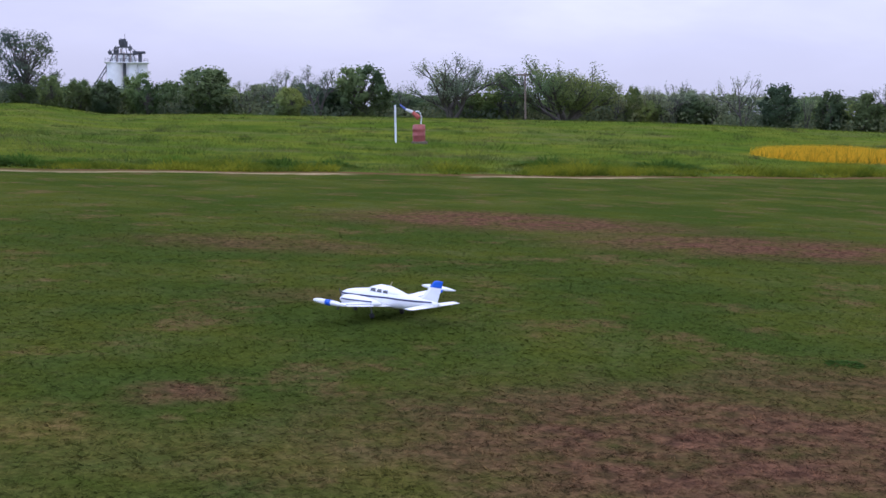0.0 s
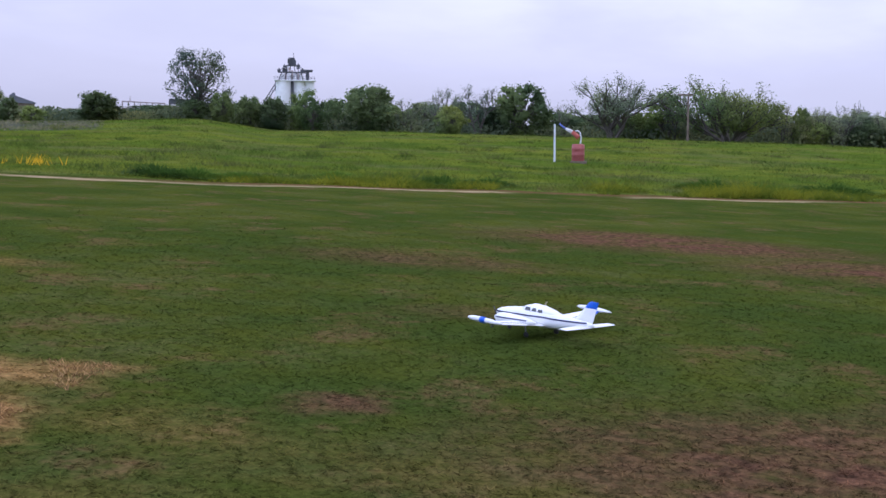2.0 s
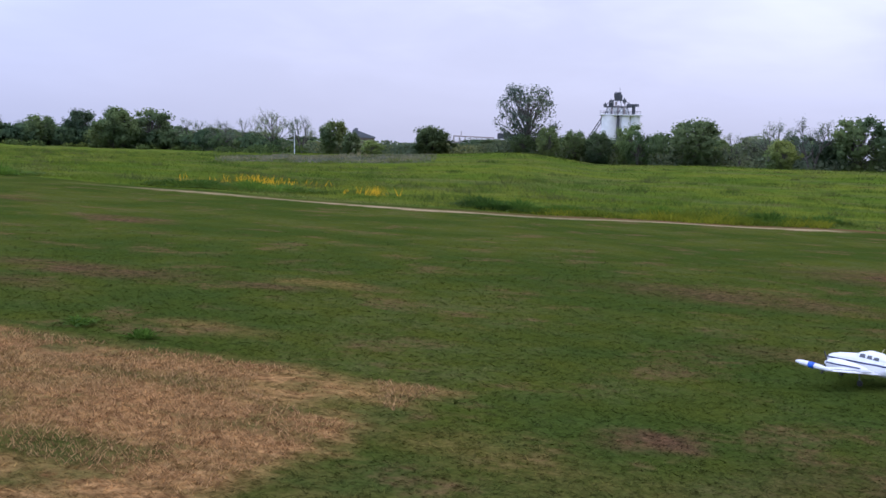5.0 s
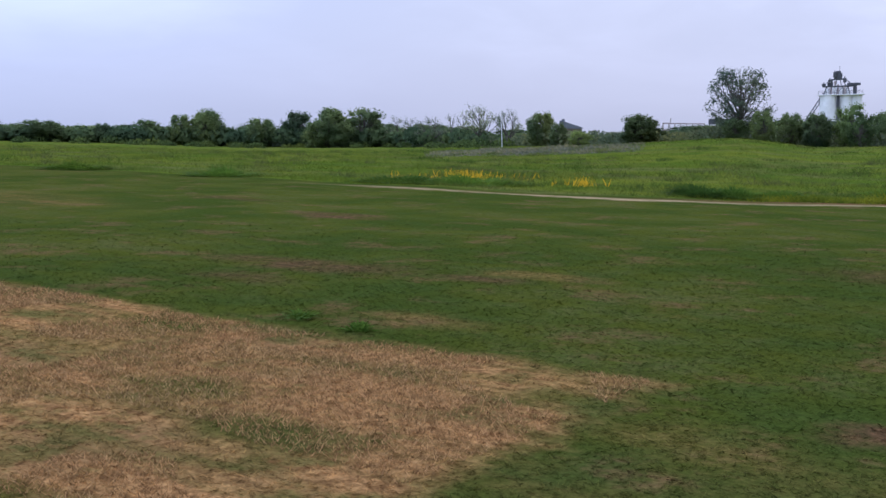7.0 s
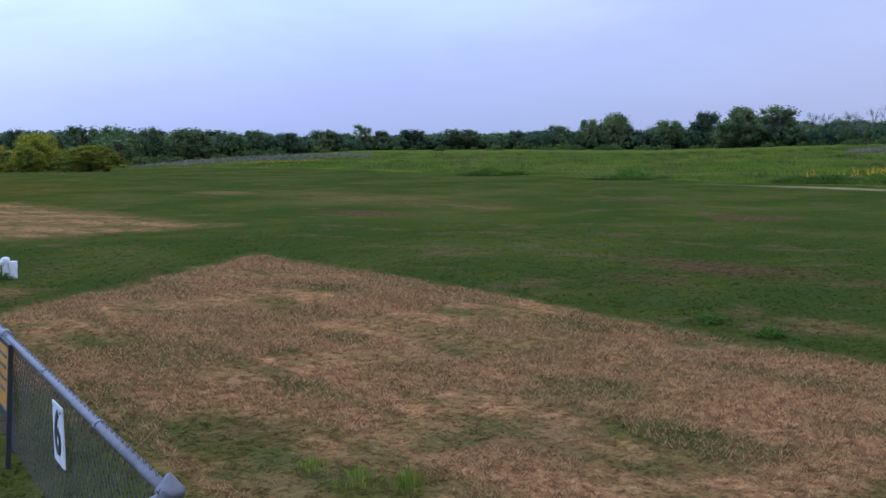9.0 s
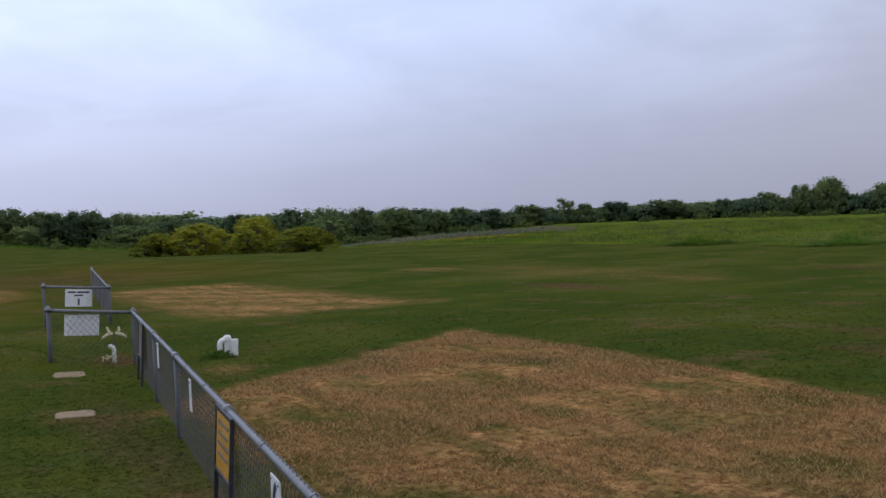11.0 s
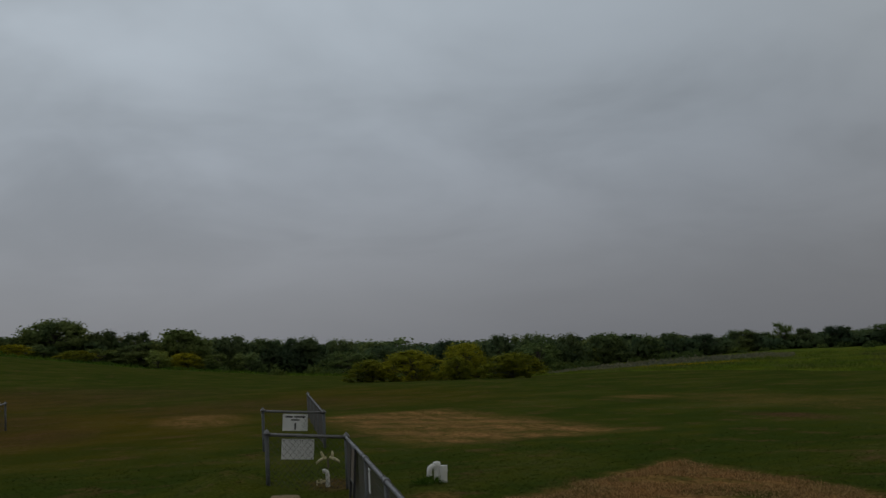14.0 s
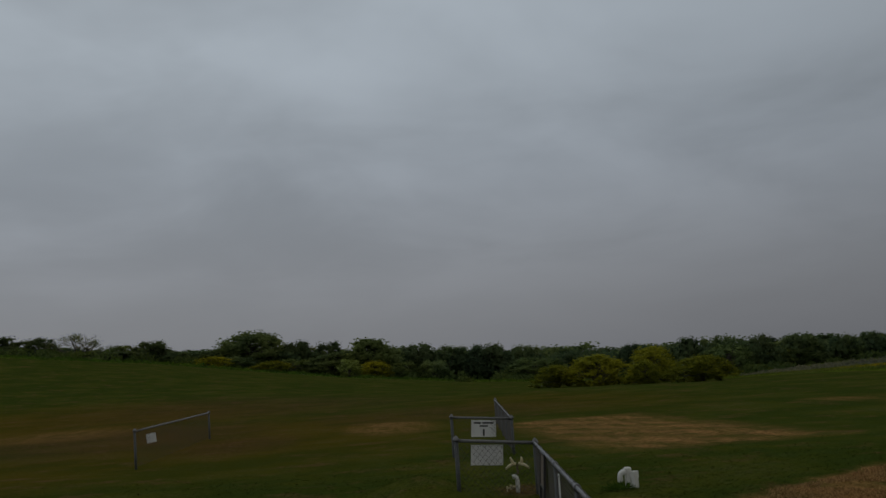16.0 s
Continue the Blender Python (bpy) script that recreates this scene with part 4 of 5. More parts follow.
heap("bare_scrub", 25, 36, 92, 145, 0.5, 9000, M_LEAF["scrub"], 0.20, "grey-brown leafless scrub on the meadow's rise")
heap("bare_scrub", 59, 71, 108, 172, 0.8, 12000, M_LEAF["scrub"], 0.22, "grey dry scrub beside the mown strip")
heap("low_bramble", 76, 112, 150, 164, 0.8, 7000, M_LEAF["weed"], 0.22, "low dark bramble row along the mown edge")


def weed(az, r, wide, high, label="taller dark green grass clump at the meadow edge", leaf="weed"):
    """A clump of broad leaves arching out from one root."""
    p = spot(az, r)
    t = thing("weed_clump", label, "weed", pose(*p), "weeds")
    rg = np.random.default_rng(int(az * 100 + 9000 + r))
    k = 1100 if wide > 0.8 else 60 if leaf == "blade" else 150
    a, q = rg.uniform(0, math.tau, k), np.sqrt(rg.uniform(0, 1, k))
    x, y = np.cos(a) * q * wide / 2, np.sin(a) * q * wide / 2
    lump = 0.65 + 0.35 * np.sin(x * 3.1 + az) * np.cos(y * 2.7)
    z = high * (1 - q ** 2 * 0.75) * rg.uniform(0.45, 1.0, k) * lump
    root = np.stack([x * 0.8, y * 0.8, 0 * z], 1)
    tip = np.stack([x * 1.15 + rg.normal(0, high * 0.35, k), y * 1.15 + rg.normal(0, high * 0.35, k), z], 1) if wide > 0.8 or leaf == "weed" else np.stack([x * 0.9 + 0.03 * np.cos(a * 5), y * 0.9, z * 1.2], 1)
    d = np.stack([-np.sin(a), np.cos(a), 0 * a], 1) * (0.022 if wide > 0.8 else 0.006 if leaf == "blade" else 0.011) * rg.uniform(0.5, 1.3, (k, 1))
    mid = root * 0.4 + tip * 0.6 + np.array([0, 0, 1.0]) * high * 0.08
    o = new("leaves", cards("leaves", np.stack([root, mid - d, tip, mid + d], 1), M_LEAF[leaf]))
    o.parent = t
    return t


# ---- far buildings ----
def silo_plant():
    p = spot(15.85, 400, 4.0)
    t = thing("silo_plant", "white concrete batch silos with dark steel headhouse above the trees", "silo", pose(p.x, p.y, p.z, 0, 0, 15.85) @ pose(0, 0, 0, 0, -2) @ Matrix.Diagonal((0.88, 0.88, 1, 1)))
    for x, r in ((-4.4, 3.0), (2.2, 2.2), (6.0, 1.9)):
        bm = bmesh.new()
        rod(bm, (x, 0, 0), (x, 0, 13.0), r, r, 24)
        for z in (2.2, 5.8, 9.4):
            rod(bm, (x, 0, z), (x, 0, z + 0.18), r + 0.08, r + 0.08, 24)
        part("silo_bin", bm, M_SILO, t)
    # added dark slab filling the gap between bins, in place of the shade there
    bm = bmesh.new()
    slab(bm, -1.3, -0.1, -1.2, 1.2, 0, 13.0, 0.05)
    part("elevator_shaft", bm, M_STEEL, t, "dark slab standing in for the shade between two bins")
    bm = bmesh.new()
    slab(bm, -8.0, 8.6, -3.2, 3.2, 13.0, 13.3, 0.05)
    part("deck", bm, M_SILO, t, "pale overhanging top deck")
    bm = bmesh.new()
    for x in np.linspace(-7.8, 8.0, 12):
        rod(bm, (x, -3.1, 13.35), (x, -3.1, 14.4), 0.06)
    rod(bm, (-7.8, -3.1, 14.4), (8.0, -3.1, 14.4), 0.06)
    rod(bm, (-7.8, -3.1, 13.9), (8.0, -3.1, 13.9), 0.05)
    part("deck_railing", bm, M_STEEL, t)
    bm = bmesh.new()
    for x in (-6.0, -3.6, -1.2, 1.2, 3.4):
        for y in (-1.6, 1.6):
            rod(bm, (x, y, 13.3), (x * 0.8, y, 16.0), 0.17)
    for a, b in ((-6.0, -3.6), (-1.2, 1.2), (1.2, 3.4)):
        rod(bm, (a, -1.6, 13.4), (b * 0.8, -1.6, 15.9), 0.11)
    slab(bm, -6.4, 4.4, -2.0, 2.0, 15.8, 16.15)
    for x in (-3.6, -1.6, 0.4, 2.0):
        rod(bm, (x, -1.2, 16.0), (x * 0.62 - 0.3, -1.2, 18.3), 0.15)
        rod(bm, (x, 1.2, 16.0), (x * 0.62 - 0.3, 1.2, 18.3), 0.15)
    slab(bm, -3.2, 1.9, -1.5, 1.5, 18.1, 18.4)
    slab(bm, -4.6, -2.6, -1.2, 1.2, 16.15, 17.3, 0.05)
    slab(bm, -2.3, 0.7, -1.1, 1.1, 18.4, 20.2, 0.05)
    slab(bm, -1.7, 0.2, -0.9, 0.9, 20.2, 21.0, 0.05)
    for a, b in ((-6.4, -3.2), (4.4, 1.9)):
        rod(bm, (a, -1.7, 16.1), (b, -1.5, 18.2), 0.12)
    rod(bm, (-0.3, 0, 21.0), (-0.3, 0, 22.6), 0.08)
    part("headhouse", bm, M_STEEL, t, "dark open steel headhouse")
    for x, r, top in ((-4.6, 0.95, 15.4), (-2.0, 0.80, 15.7), (0.4, 0.95, 15.6), (2.8, 0.90, 15.4)):
        bm = bmesh.new()
        prof = [(13.3, r), (top - 0.7, r), (top - 0.3, r * 0.82), (top - 0.08, r * 0.5), (top, r * 0.12)]
        loft(bm, [[Vector((x + q * math.cos(k * math.tau / 16), -0.8 + q * math.sin(k * math.tau / 16), z)) for k in range(16)] for z, q in prof])
        part("vent_tank", bm, M_SILO, t, "white domed vent tank", True)
    for x, z0, z1 in ((-3.3, 13.4, 15.7), (-0.8, 13.4, 16.6), (1.6, 13.4, 15.9), (-1.9, 16.2, 17.7)):
        bm = bmesh.new()
        slab(bm, x - 0.35, x + 0.35, -1.7, -1.0, z0, z1, 0.06)
        part("hopper", bm, M_PINK, t, "weathered reddish hopper leg")
    for x0, x1, z0, z1 in ((-6.6, -5.2, 16.1, 16.9), (2.4, 4.2, 16.1, 17.0), (-4.4, -3.0, 17.4, 18.2), (0.9, 2.2, 17.2, 18.6), (-2.6, -1.4, 18.9, 20.6)):
        bm = bmesh.new()
        slab(bm, x0, x1, -1.9, -0.6, z0, z1, 0.08)
        rod(bm, ((x0 + x1) / 2, -1.2, z1), ((x0 + x1) / 2, -1.2, z1 + 0.5), 0.22, 0.18, 8)
        part("drive_box", bm, M_STEEL, t)
    bm = bmesh.new()
    rod(bm, (5.2, 0, 13.3), (5.2, 0, 16.4), 0.7, 0.7, 12)
    slab(bm, 4.2, 7.2, -1.0, 1.0, 16.2, 17.0, 0.1)
    part("dust_collector", bm, M_STEEL, t)
    bm = bmesh.new()
    for y in (-0.8, 0.8):
        rod(bm, (-14.5, y, 0.5), (-6.6, y, 11.6), 0.16)
        rod(bm, (-14.5, y, 2.0), (-6.6, y, 13.1), 0.16)
        for k in range(9):
            q = k / 8
            rod(bm, (-14.5 + 7.9 * q, y, 0.5 + 11.1 * q), (-14.5 + 7.9 * q, y, 2.0 + 11.1 * q), 0.08)
    slab(bm, -7.4, -6.2, -1.0, 1.0, 9.5, 13.0)
    part("conveyor", bm, M_STEEL, t, "inclined lattice conveyor")
    return t


def gantry():
    """Weathered works beside the tall tree."""
    p = spot(23.1, 300, 1.5)
    t = thing("works_building", "weathered pinkish steel works frame with low sheds", "building", pose(p.x, p.y, p.z, 0, 0, 23.1))
    bm = bmesh.new()
    for x in np.linspace(-5.5, 5.0, 8):
        rod(bm, (x, 0, 0), (x, 0, 4.2), 0.13)
        rod(bm, (x, 3, 0), (x, 3, 4.2), 0.13)
    for z in (2.4, 4.1):
        rod(bm, (-5.6, 0, z), (5.1, 0, z), 0.16)
        rod(bm, (-5.6, 3, z), (5.1, 3, z), 0.16)
    rod(bm, (-3.6, 0, 4.2), (-3.6, 0, 5.4), 0.1)
    part("steel_frame", bm, M_PINK, t)
    bm = bmesh.new()
    slab(bm, -5.2, -1.6, 0.4, 3.0, 0, 2.6, 0.05)
    slab(bm, 0.2, 4.8, 0.6, 3.2, 0, 2.0, 0.05)
    part("shed", bm, M_PINK, t)
    bm = bmesh.new()
    slab(bm, 6.0, 10.5, -0.5, 2.5, 4.0, 5.4, 0.05)
    for x in (6.3, 10.2):
        rod(bm, (x, 0, 0), (x, 0, 4.0), 0.2)
    part("raised_hopper", bm, M_STEEL, t, "dark raised hopper box")
    return t


def far_house():
    p = spot(28.7, 220, 2.0)
    t = thing("far_house", "dark low roofed building with a chimney block beyond the meadow", "building", pose(p.x, p.y, p.z, 0, 0, 28.7) @ Matrix.Scale(0.6, 4))
    bm = bmesh.new()
    slab(bm, -3.4, 3.6, 0, 5, -5.0, 2.2, 0.03)
    part("wall", bm, M_WOOD, t)
    bm = bmesh.new()
    pts = [(-3.6, 4.2), (-3.2, 4.6), (3.9, 2.4), (3.9, 2.0), (-3.6, 2.0)]
    loft(bm, [[Vector((x, y, z)) for x, z in pts] for y in (-0.3, 5.3)])
    part("roof", bm, M_ROOF, t)
    bm = bmesh.new()
    slab(bm, -2.9, -1.9, 1.5, 2.6, 3.8, 5.0, 0.03)
    part("chimney", bm, M_ROOF, t)
    return t


def utility_pole(az, r, top, mat, arm=True, thick=0.13, label="dark wooden utility pole with a crossarm among trees"):
    p = spot(az, r)
    h = EYE + r * math.tan(radians(top)) - p.z
    t = thing("utility_pole", label, "pole", pose(p.x, p.y, p.z, 0, 0, az) @ pose(0, 0, 0, 0, -3))
    bm = bmesh.new()
    rod(bm, (0, 0, -0.3), (0, 0, h), thick, thick * 0.7, 8)
    part("pole", bm, mat, t)
    if arm:
        bm = bmesh.new()
        slab(bm, -1.1, 0.5, -0.06, 0.06, h - 0.30, h - 0.14)
        part("crossarm", bm, mat, t)
    return t


silo_plant()
gantry()
far_house()
utility_pole(-3.8, 124, 2.58, M_WOOD)
utility_pole(32.1, 165, 0.60, M_POSTW, False, 0.065, "slim pale pole at the meadow's edge")


# ---- the meadow's markers ----
def marker_post():
    p = spot(2.68, 62)
    t = thing("marker_post", "white painted square marker post in tall grass", "post", pose(p.x, p.y, p.z, 0, 0, 2.7) @ pose(0, 0, 0, 0, -3))
    bm = bmesh.new()
    slab(bm, -0.055, 0.055, -0.055, 0.055, -0.3, EYE + 62 * math.tan(radians(0.7)) - p.z, 0.012)
    part("post", bm, M_POSTW, t)
    bm = bmesh.new()
    slab(bm, -0.065, 0.065, -0.065, 0.065, EYE + 62 * math.tan(radians(0.7)) - p.z, EYE + 62 * math.tan(radians(0.7)) - p.z + 0.03, 0.008)
    part("cap", bm, M_POSTW, t)
    return t


def windsock():
    p = spot(1.5, 62)
    z0 = EYE - 62 * math.tan(radians(1.2)) - p.z
    t = thing("windsock", "striped windsock on a bent pole above a faded red drum", "windsock", pose(p.x, p.y, p.z + z0, 0, 0, 1.5) @ pose(0, 0, 0, 0, -3))
    bm = bmesh.new()
    slab(bm, -0.42, 0.46, -0.4, 0.4, 0.0, 0.16, 0.02)
    for x in (-0.34, 0.36):
        slab(bm, x - 0.05, x + 0.05, -0.45, 0.45, -0.3, 0.02)
    part("skid", bm, M_WOOD, t, "dark timber skid")
    bm = bmesh.new()
    prof = [(0.0, 0.33), (0.03, 0.345), (0.30, 0.345), (0.33, 0.365), (0.36, 0.345), (0.62, 0.345), (0.65, 0.365), (0.68, 0.345), (0.88, 0.34), (0.92, 0.26)]
    loft(bm, [[Vector((r * math.cos(k * math.tau / 20), r * math.sin(k * math.tau / 20), 0.16 + z)) for k in range(20)] for z, r in prof])
    part("drum", bm, M_RED, t, "faded red steel drum", True)
    bm = bmesh.new()
    tube(bm, [(0.12, 0, 1.1), (0.15, 0, 1.45), (0.10, 0, 1.68), (-0.02, 0, 1.80), (-0.16, 0, 1.78)], 0.035, 8)
    part("pole", bm, M_POSTW, t)
    q0, q1 = Vector((0.02, 0, 1.42)), Vector((-1.02, 0.05, 2.20))
    for i, (a, b, mt, nm) in enumerate(((0.0, 0.34, M_SOCKR, "red_sleeve"), (0.34, 0.68, M_SOCKW, "white_sleeve"), (0.68, 1.0, M_SOCKB, "blue_sleeve"))):
        bm = bmesh.new()
        pts = [q0.lerp(q1, a + (b - a) * k / 3) + Vector((0, 0, 0.05 * math.sin(6 * (a + (b - a) * k / 3)))) for k in range(4)]
        tube(bm, pts, [0.14 - 0.10 * (a + (b - a) * k / 3) for k in range(4)], 12)
        part(nm, bm, mt, t, "", True)
    return t


marker_post()
windsock()

weed(22.1, 33.5, 2.4, 0.52)
weed(20.6, 33.2, 2.0, 0.42)
weed(18.8, 33.8, 2.2, 0.36)
weed(-5.0, 43, 3.0, 0.55)
weed(-7.6, 44, 3.0, 0.55)
weed(-10.8, 46, 3.6, 0.6)
weed(8.2, 36.5, 3.0, 0.42)
weed(6.2, 37.5, 2.4, 0.42)
weed(34.0, 38, 4.5, 0.5)
weed(37.0, 38.5, 3.5, 0.4)
weed(13.8, 36.5, 2.4, 0.36)
weed(53.0, 47.5, 3.0, 0.5)
weed(46.0, 42.0, 3.0, 0.5)
weed(39.2, 9.45, 0.24, 0.10, "small bright green weed growing in mown turf")
weed(42.2, 10.1, 0.24, 0.24, "small dark green weed growing in mown turf")
weed(-20.0, 8.6, 0.25, 0.07, "small bright green weed growing in mown turf")
weed(60.2, 5.25, 0.34, 0.20, "bright green grassy tuft growing in dead turf", "blade")
weed(62.5, 5.5, 0.26, 0.16, "bright green grassy tuft growing in dead turf", "blade")
weed(57.5, 5.15, 0.22, 0.15, "bright green grassy tuft growing in dead turf", "blade")


# ---- low chain-link fences round the pilots' stands ----
def chain_link(bm, a, b, z0, z1a, z1b, mesh=0.072, wire=0.0021):
    """Diamond mesh between two points on the plan: straight wires both ways, knuckled at the top."""
    a, b = Vector((a[0], a[1], 0)), Vector((b[0], b[1], 0))
    run = (b - a).length
    d = (b - a).normalized()
    across = Vector((-d.y, d.x, 0))
    hi = min(z1a, z1b)
    tall_ = hi - z0
    for sgn in (1, -1):
        s = -tall_ if sgn > 0 else 0.0
        end = run if sgn > 0 else run + tall_
        while s < end:
            s0, s1 = s, s + sgn * tall_
            lo, up_ = (s0, s1)
            u0, u1 = 0.0, 1.0
            for lim, side in ((0.0, 1), (run, -1)):
                if abs(up_ - lo) > 1e-9:
                    u = (lim - lo) / (up_ - lo)
                    inside0 = (lo - lim) * side >= 0
                    inside1 = (up_ - lim) * side >= 0
                    if not inside0 and not inside1:
                        u0, u1 = 1.0, 0.0
                    elif not inside0:
                        u0 = max(u0, u)
                    elif not inside1:
                        u1 = min(u1, u)
            if u1 - u0 > 0.02:
                f0, f1 = lo + (up_ - lo) * u0, lo + (up_ - lo) * u1
                g0 = z0 + tall_ * u0 + (z1b - z1a) * (f0 / run) * u0
                g1 = z0 + tall_ * u1 + ((z1b - z1a) * (f1 / run) + z1a - hi) * u1 + (0.032 if u1 > 0.99 else 0)
                off = across * (wire * 0.9 * sgn)
                rod(bm, a + d * f0 + off + Vector((0, 0, g0)), a + d * f1 + off + Vector((0, 0, g1)), wire, wire, 3, False)
            s += mesh


def fence_run(name, label, a, b, za, zb, posts, base=0.0, group="pilots' fences", wire=0.0019):
    """A run of fence: posts with domed caps, a top rail with couplings, and mesh."""
    t = thing(name, label, "fence", None, group)
    a3, b3 = Vector((a[0], a[1], 0)), Vector((b[0], b[1], 0))
    d = (b3 - a3).normalized()
    run = (b3 - a3).length
    for i, s in enumerate(posts):
        p = a3 + d * s
        zt = za + (zb - za) * s / run
        endp = s < 0.05 or s > run - 0.05
        r = 0.026 if endp else 0.022
        g = float(height(p.x, p.y))
        bm = bmesh.new()
        rod(bm, (p.x, p.y, g - 0.3), (p.x, p.y, zt - (0.005 if endp else 0.02)), r, r, 12)
        po = part("post", bm, M_POST, t, "", True)
        bm = bmesh.new()
        if endp:
            z = zt - 0.005
            prof = [(0.0, 0.043), (0.022, 0.043), (0.03, 0.036), (0.055, 0.018), (0.07, 0.004)]
            loft(bm, [[Vector((p.x + q * math.cos(k * math.tau / 12), p.y + q * math.sin(k * math.tau / 12), z + h)) for k in range(12)] for h, q in prof])
            part("post_cap", bm, M_GALV, po, "", True)
        else:
            rod(bm, p + Vector((0, 0, zt)) - d * 0.045, p + Vector((0, 0, zt)) + d * 0.045, 0.031, 0.031, 12)
            part("rail_loop", bm, M_GALV, po, "", True)
    bm = bmesh.new()
    k = max(2, int(run / 1.5))
    pts = [a3 + d * (run * i / k) + Vector((0, 0, za + (zb - za) * i / k)) for i in range(k + 1)]
    tube(bm, pts, 0.021, 10)
    part("top_rail", bm, M_GALV, t, "", True)
    for s in np.arange(0.9, run - 0.2, 1.05):
        p = a3 + d * s + Vector((0, 0, za + (zb - za) * s / run))
        bm = bmesh.new()
        rod(bm, p - d * 0.012, p + d * 0.012, 0.0255, 0.0255, 8)
        part("tie_band", bm, M_GALV, t)
    bm = bmesh.new()
    chain_link(bm, a, b, base + 0.03, za, zb, wire=wire)
    part("chain_link_mesh", bm, M_WIRE, t, "galvanised diamond mesh")
    return t


P0, P1 = (-3.07, 1.14), (-14.0, 2.15)
S0, S1 = (-20.45, 2.75), (-31.4, 3.80)
fence_run("fence", "low galvanised chain-link fence with domed post caps on grass", P0, P1, 0.628, 0.65, (0.0, 3.08, 5.9, 7.95, 10.97))
fence_run("fence", "short chain-link side panel beside a pilot's stand", P1, (-14.12, 1.18), 0.65, 0.735, (0.97,))
fence_run("fence", "short chain-link side panel near the first post", P0, (-2.55, 0.5), 0.63, 0.63, (0.82,))
fence_run("fence", "low galvanised chain-link fence further along the field", S0, S1, 0.65, 0.65, (0.0, 2.8, 5.5, 8.2, 10.99))
fence_run("fence", "short chain-link end panel carrying a notice", S0, (-20.58, 1.68), 0.65, 0.735, (1.08,))
fence_run("fence", "separate low chain-link fence with a sagging rail", (-23.7, -4.55), (-34.2, -4.4), 0.76, 0.76, (0.0, 10.5), wire=0.0009)


def notice(name, label, at, width, high, bars, mat=M_SIGN, group=""):
    """A thin board, printed side towards its own -y, with bars for the lettering."""
    t = thing(name, label, "sign", at, group)
    bm = bmesh.new()
    slab(bm, -width / 2, width / 2, -0.004, 0.004, -high / 2, high / 2, 0.002)
    b = part("board", bm, mat, t)
    for x, z, w, h in bars:
        bm = bmesh.new()
        slab(bm, x - w / 2, x + w / 2, -0.0075, -0.0038, z - h / 2, z + h / 2)
        part("print_bar", bm, M_INK, b)
    for x in (-width / 2 + 0.02, width / 2 - 0.02):
        bm = bmesh.new()
        rod(bm, (x, -0.009, high / 2 - 0.02), (x, 0.012, high / 2 - 0.02), 0.006, 0.006, 6)
        part("tie", bm, M_GALV, b)
    return t


def lettering(text, size, at, mat, parent, name="digit", bold=0.0):
    """Raised characters of the built-in font."""
    cu = bpy.data.curves.new(name, "FONT")
    cu.offset = bold
    cu.body, cu.size, cu.extrude, cu.align_x, cu.align_y = text, size, 0.0015, "CENTER", "CENTER"
    tmp = new(name, cu)
    me = bpy.data.meshes.new_from_object(tmp.evaluated_get(bpy.context.evaluated_depsgraph_get()))
    bpy.data.objects.remove(tmp)
    me.materials.clear()
    me.materials.append(mat)
    o = new(name, me)
    o.parent = parent
    o.matrix_basis = at
    return o


# the panel boards face the camera along +x
FACE = 90
n1 = notice("station_sign", "white station notice with the numeral 1 on a fence panel", pose(-20.50, 2.24, 0.505, 0, 0, FACE) @ pose(0, 0, 0, 0, 4), 0.45, 0.30,
            [(-0.115, 0.10, 0.13, 0.030), (0.075, 0.10, 0.20, 0.030), (0.0, 0.045, 0.15, 0.026)])
lettering("1", 0.15, pose(0, -0.007, -0.075, 90), M_INK, n1, bold=0.008)
notice("station_sign", "blank white board tied behind chain-link mesh", pose(-14.10, 1.56, 0.535, 0, 0, FACE) @ pose(0, 0, 0, 0, 4), 0.40, 0.25, [])
notice("station_sign", "small white board hung on the separate fence", pose(-25.2, -4.49, 0.54, 0, 0, 60) @ pose(0, 0, 0, 0, -8), 0.26, 0.20, [])
RUN = Vector((-0.9958, 0.092, 0))


def on_fence(s, z, off=-0.03):
    return pose(P0[0] + RUN.x * s, P0[1] + RUN.y * s + off, z, 0, 0, -5.3)


for s, z, w, h in ((1.54, 0.46, 0.20, 0.25), (4.70, 0.50, 0.09, 0.22), (7.25, 0.51, 0.10, 0.22)):
    b = notice("number_sign", "white number board with a black numeral on the fence", on_fence(s, z), w, h, [], group="stand numbers")
    if s < 2:
        lettering("6", 0.26, pose(0, -0.006, 0, 90), M_INK, b, bold=0.005)


def poster_frame(s, wide, high, mat, label):
    """A leaning black frame with a printed panel, standing on two legs against the fence."""
    t = thing("poster_frame", label, "sign", on_fence(s, 0.0, -0.07) @ pose(0, 0, 0, -4))
    for x in (-wide / 2, wide / 2):
        bm = bmesh.new()
        slab(bm, x - 0.012, x + 0.012, -0.012, 0.012, 0.0, high, 0.003)
        part("leg", bm, M_BLACK, t)
    for z in (high - 0.012, high * 0.44):
        bm = bmesh.new()
        slab(bm, -wide / 2, wide / 2, -0.011, 0.011, z - 0.012, z + 0.012, 0.003)
        part("rail", bm, M_BLACK, t)
    bm = bmesh.new()
    slab(bm, -wide / 2 + 0.012, wide / 2 - 0.012, -0.004, 0.004, high * 0.44, high - 0.012)
    pn = part("poster", bm, mat, t, "amber printed panel" if mat == M_AMBER else "dark printed panel")
    for i in range(4):
        bm = bmesh.new()
        w = wide * (0.7 - 0.1 * (i % 2))
        slab(bm, -w / 2, w / 2, -0.0075, -0.0035, high * (0.86 - 0.09 * i), high * (0.89 - 0.09 * i))
        part("print_bar", bm, M_WOOD, pn)
    return t


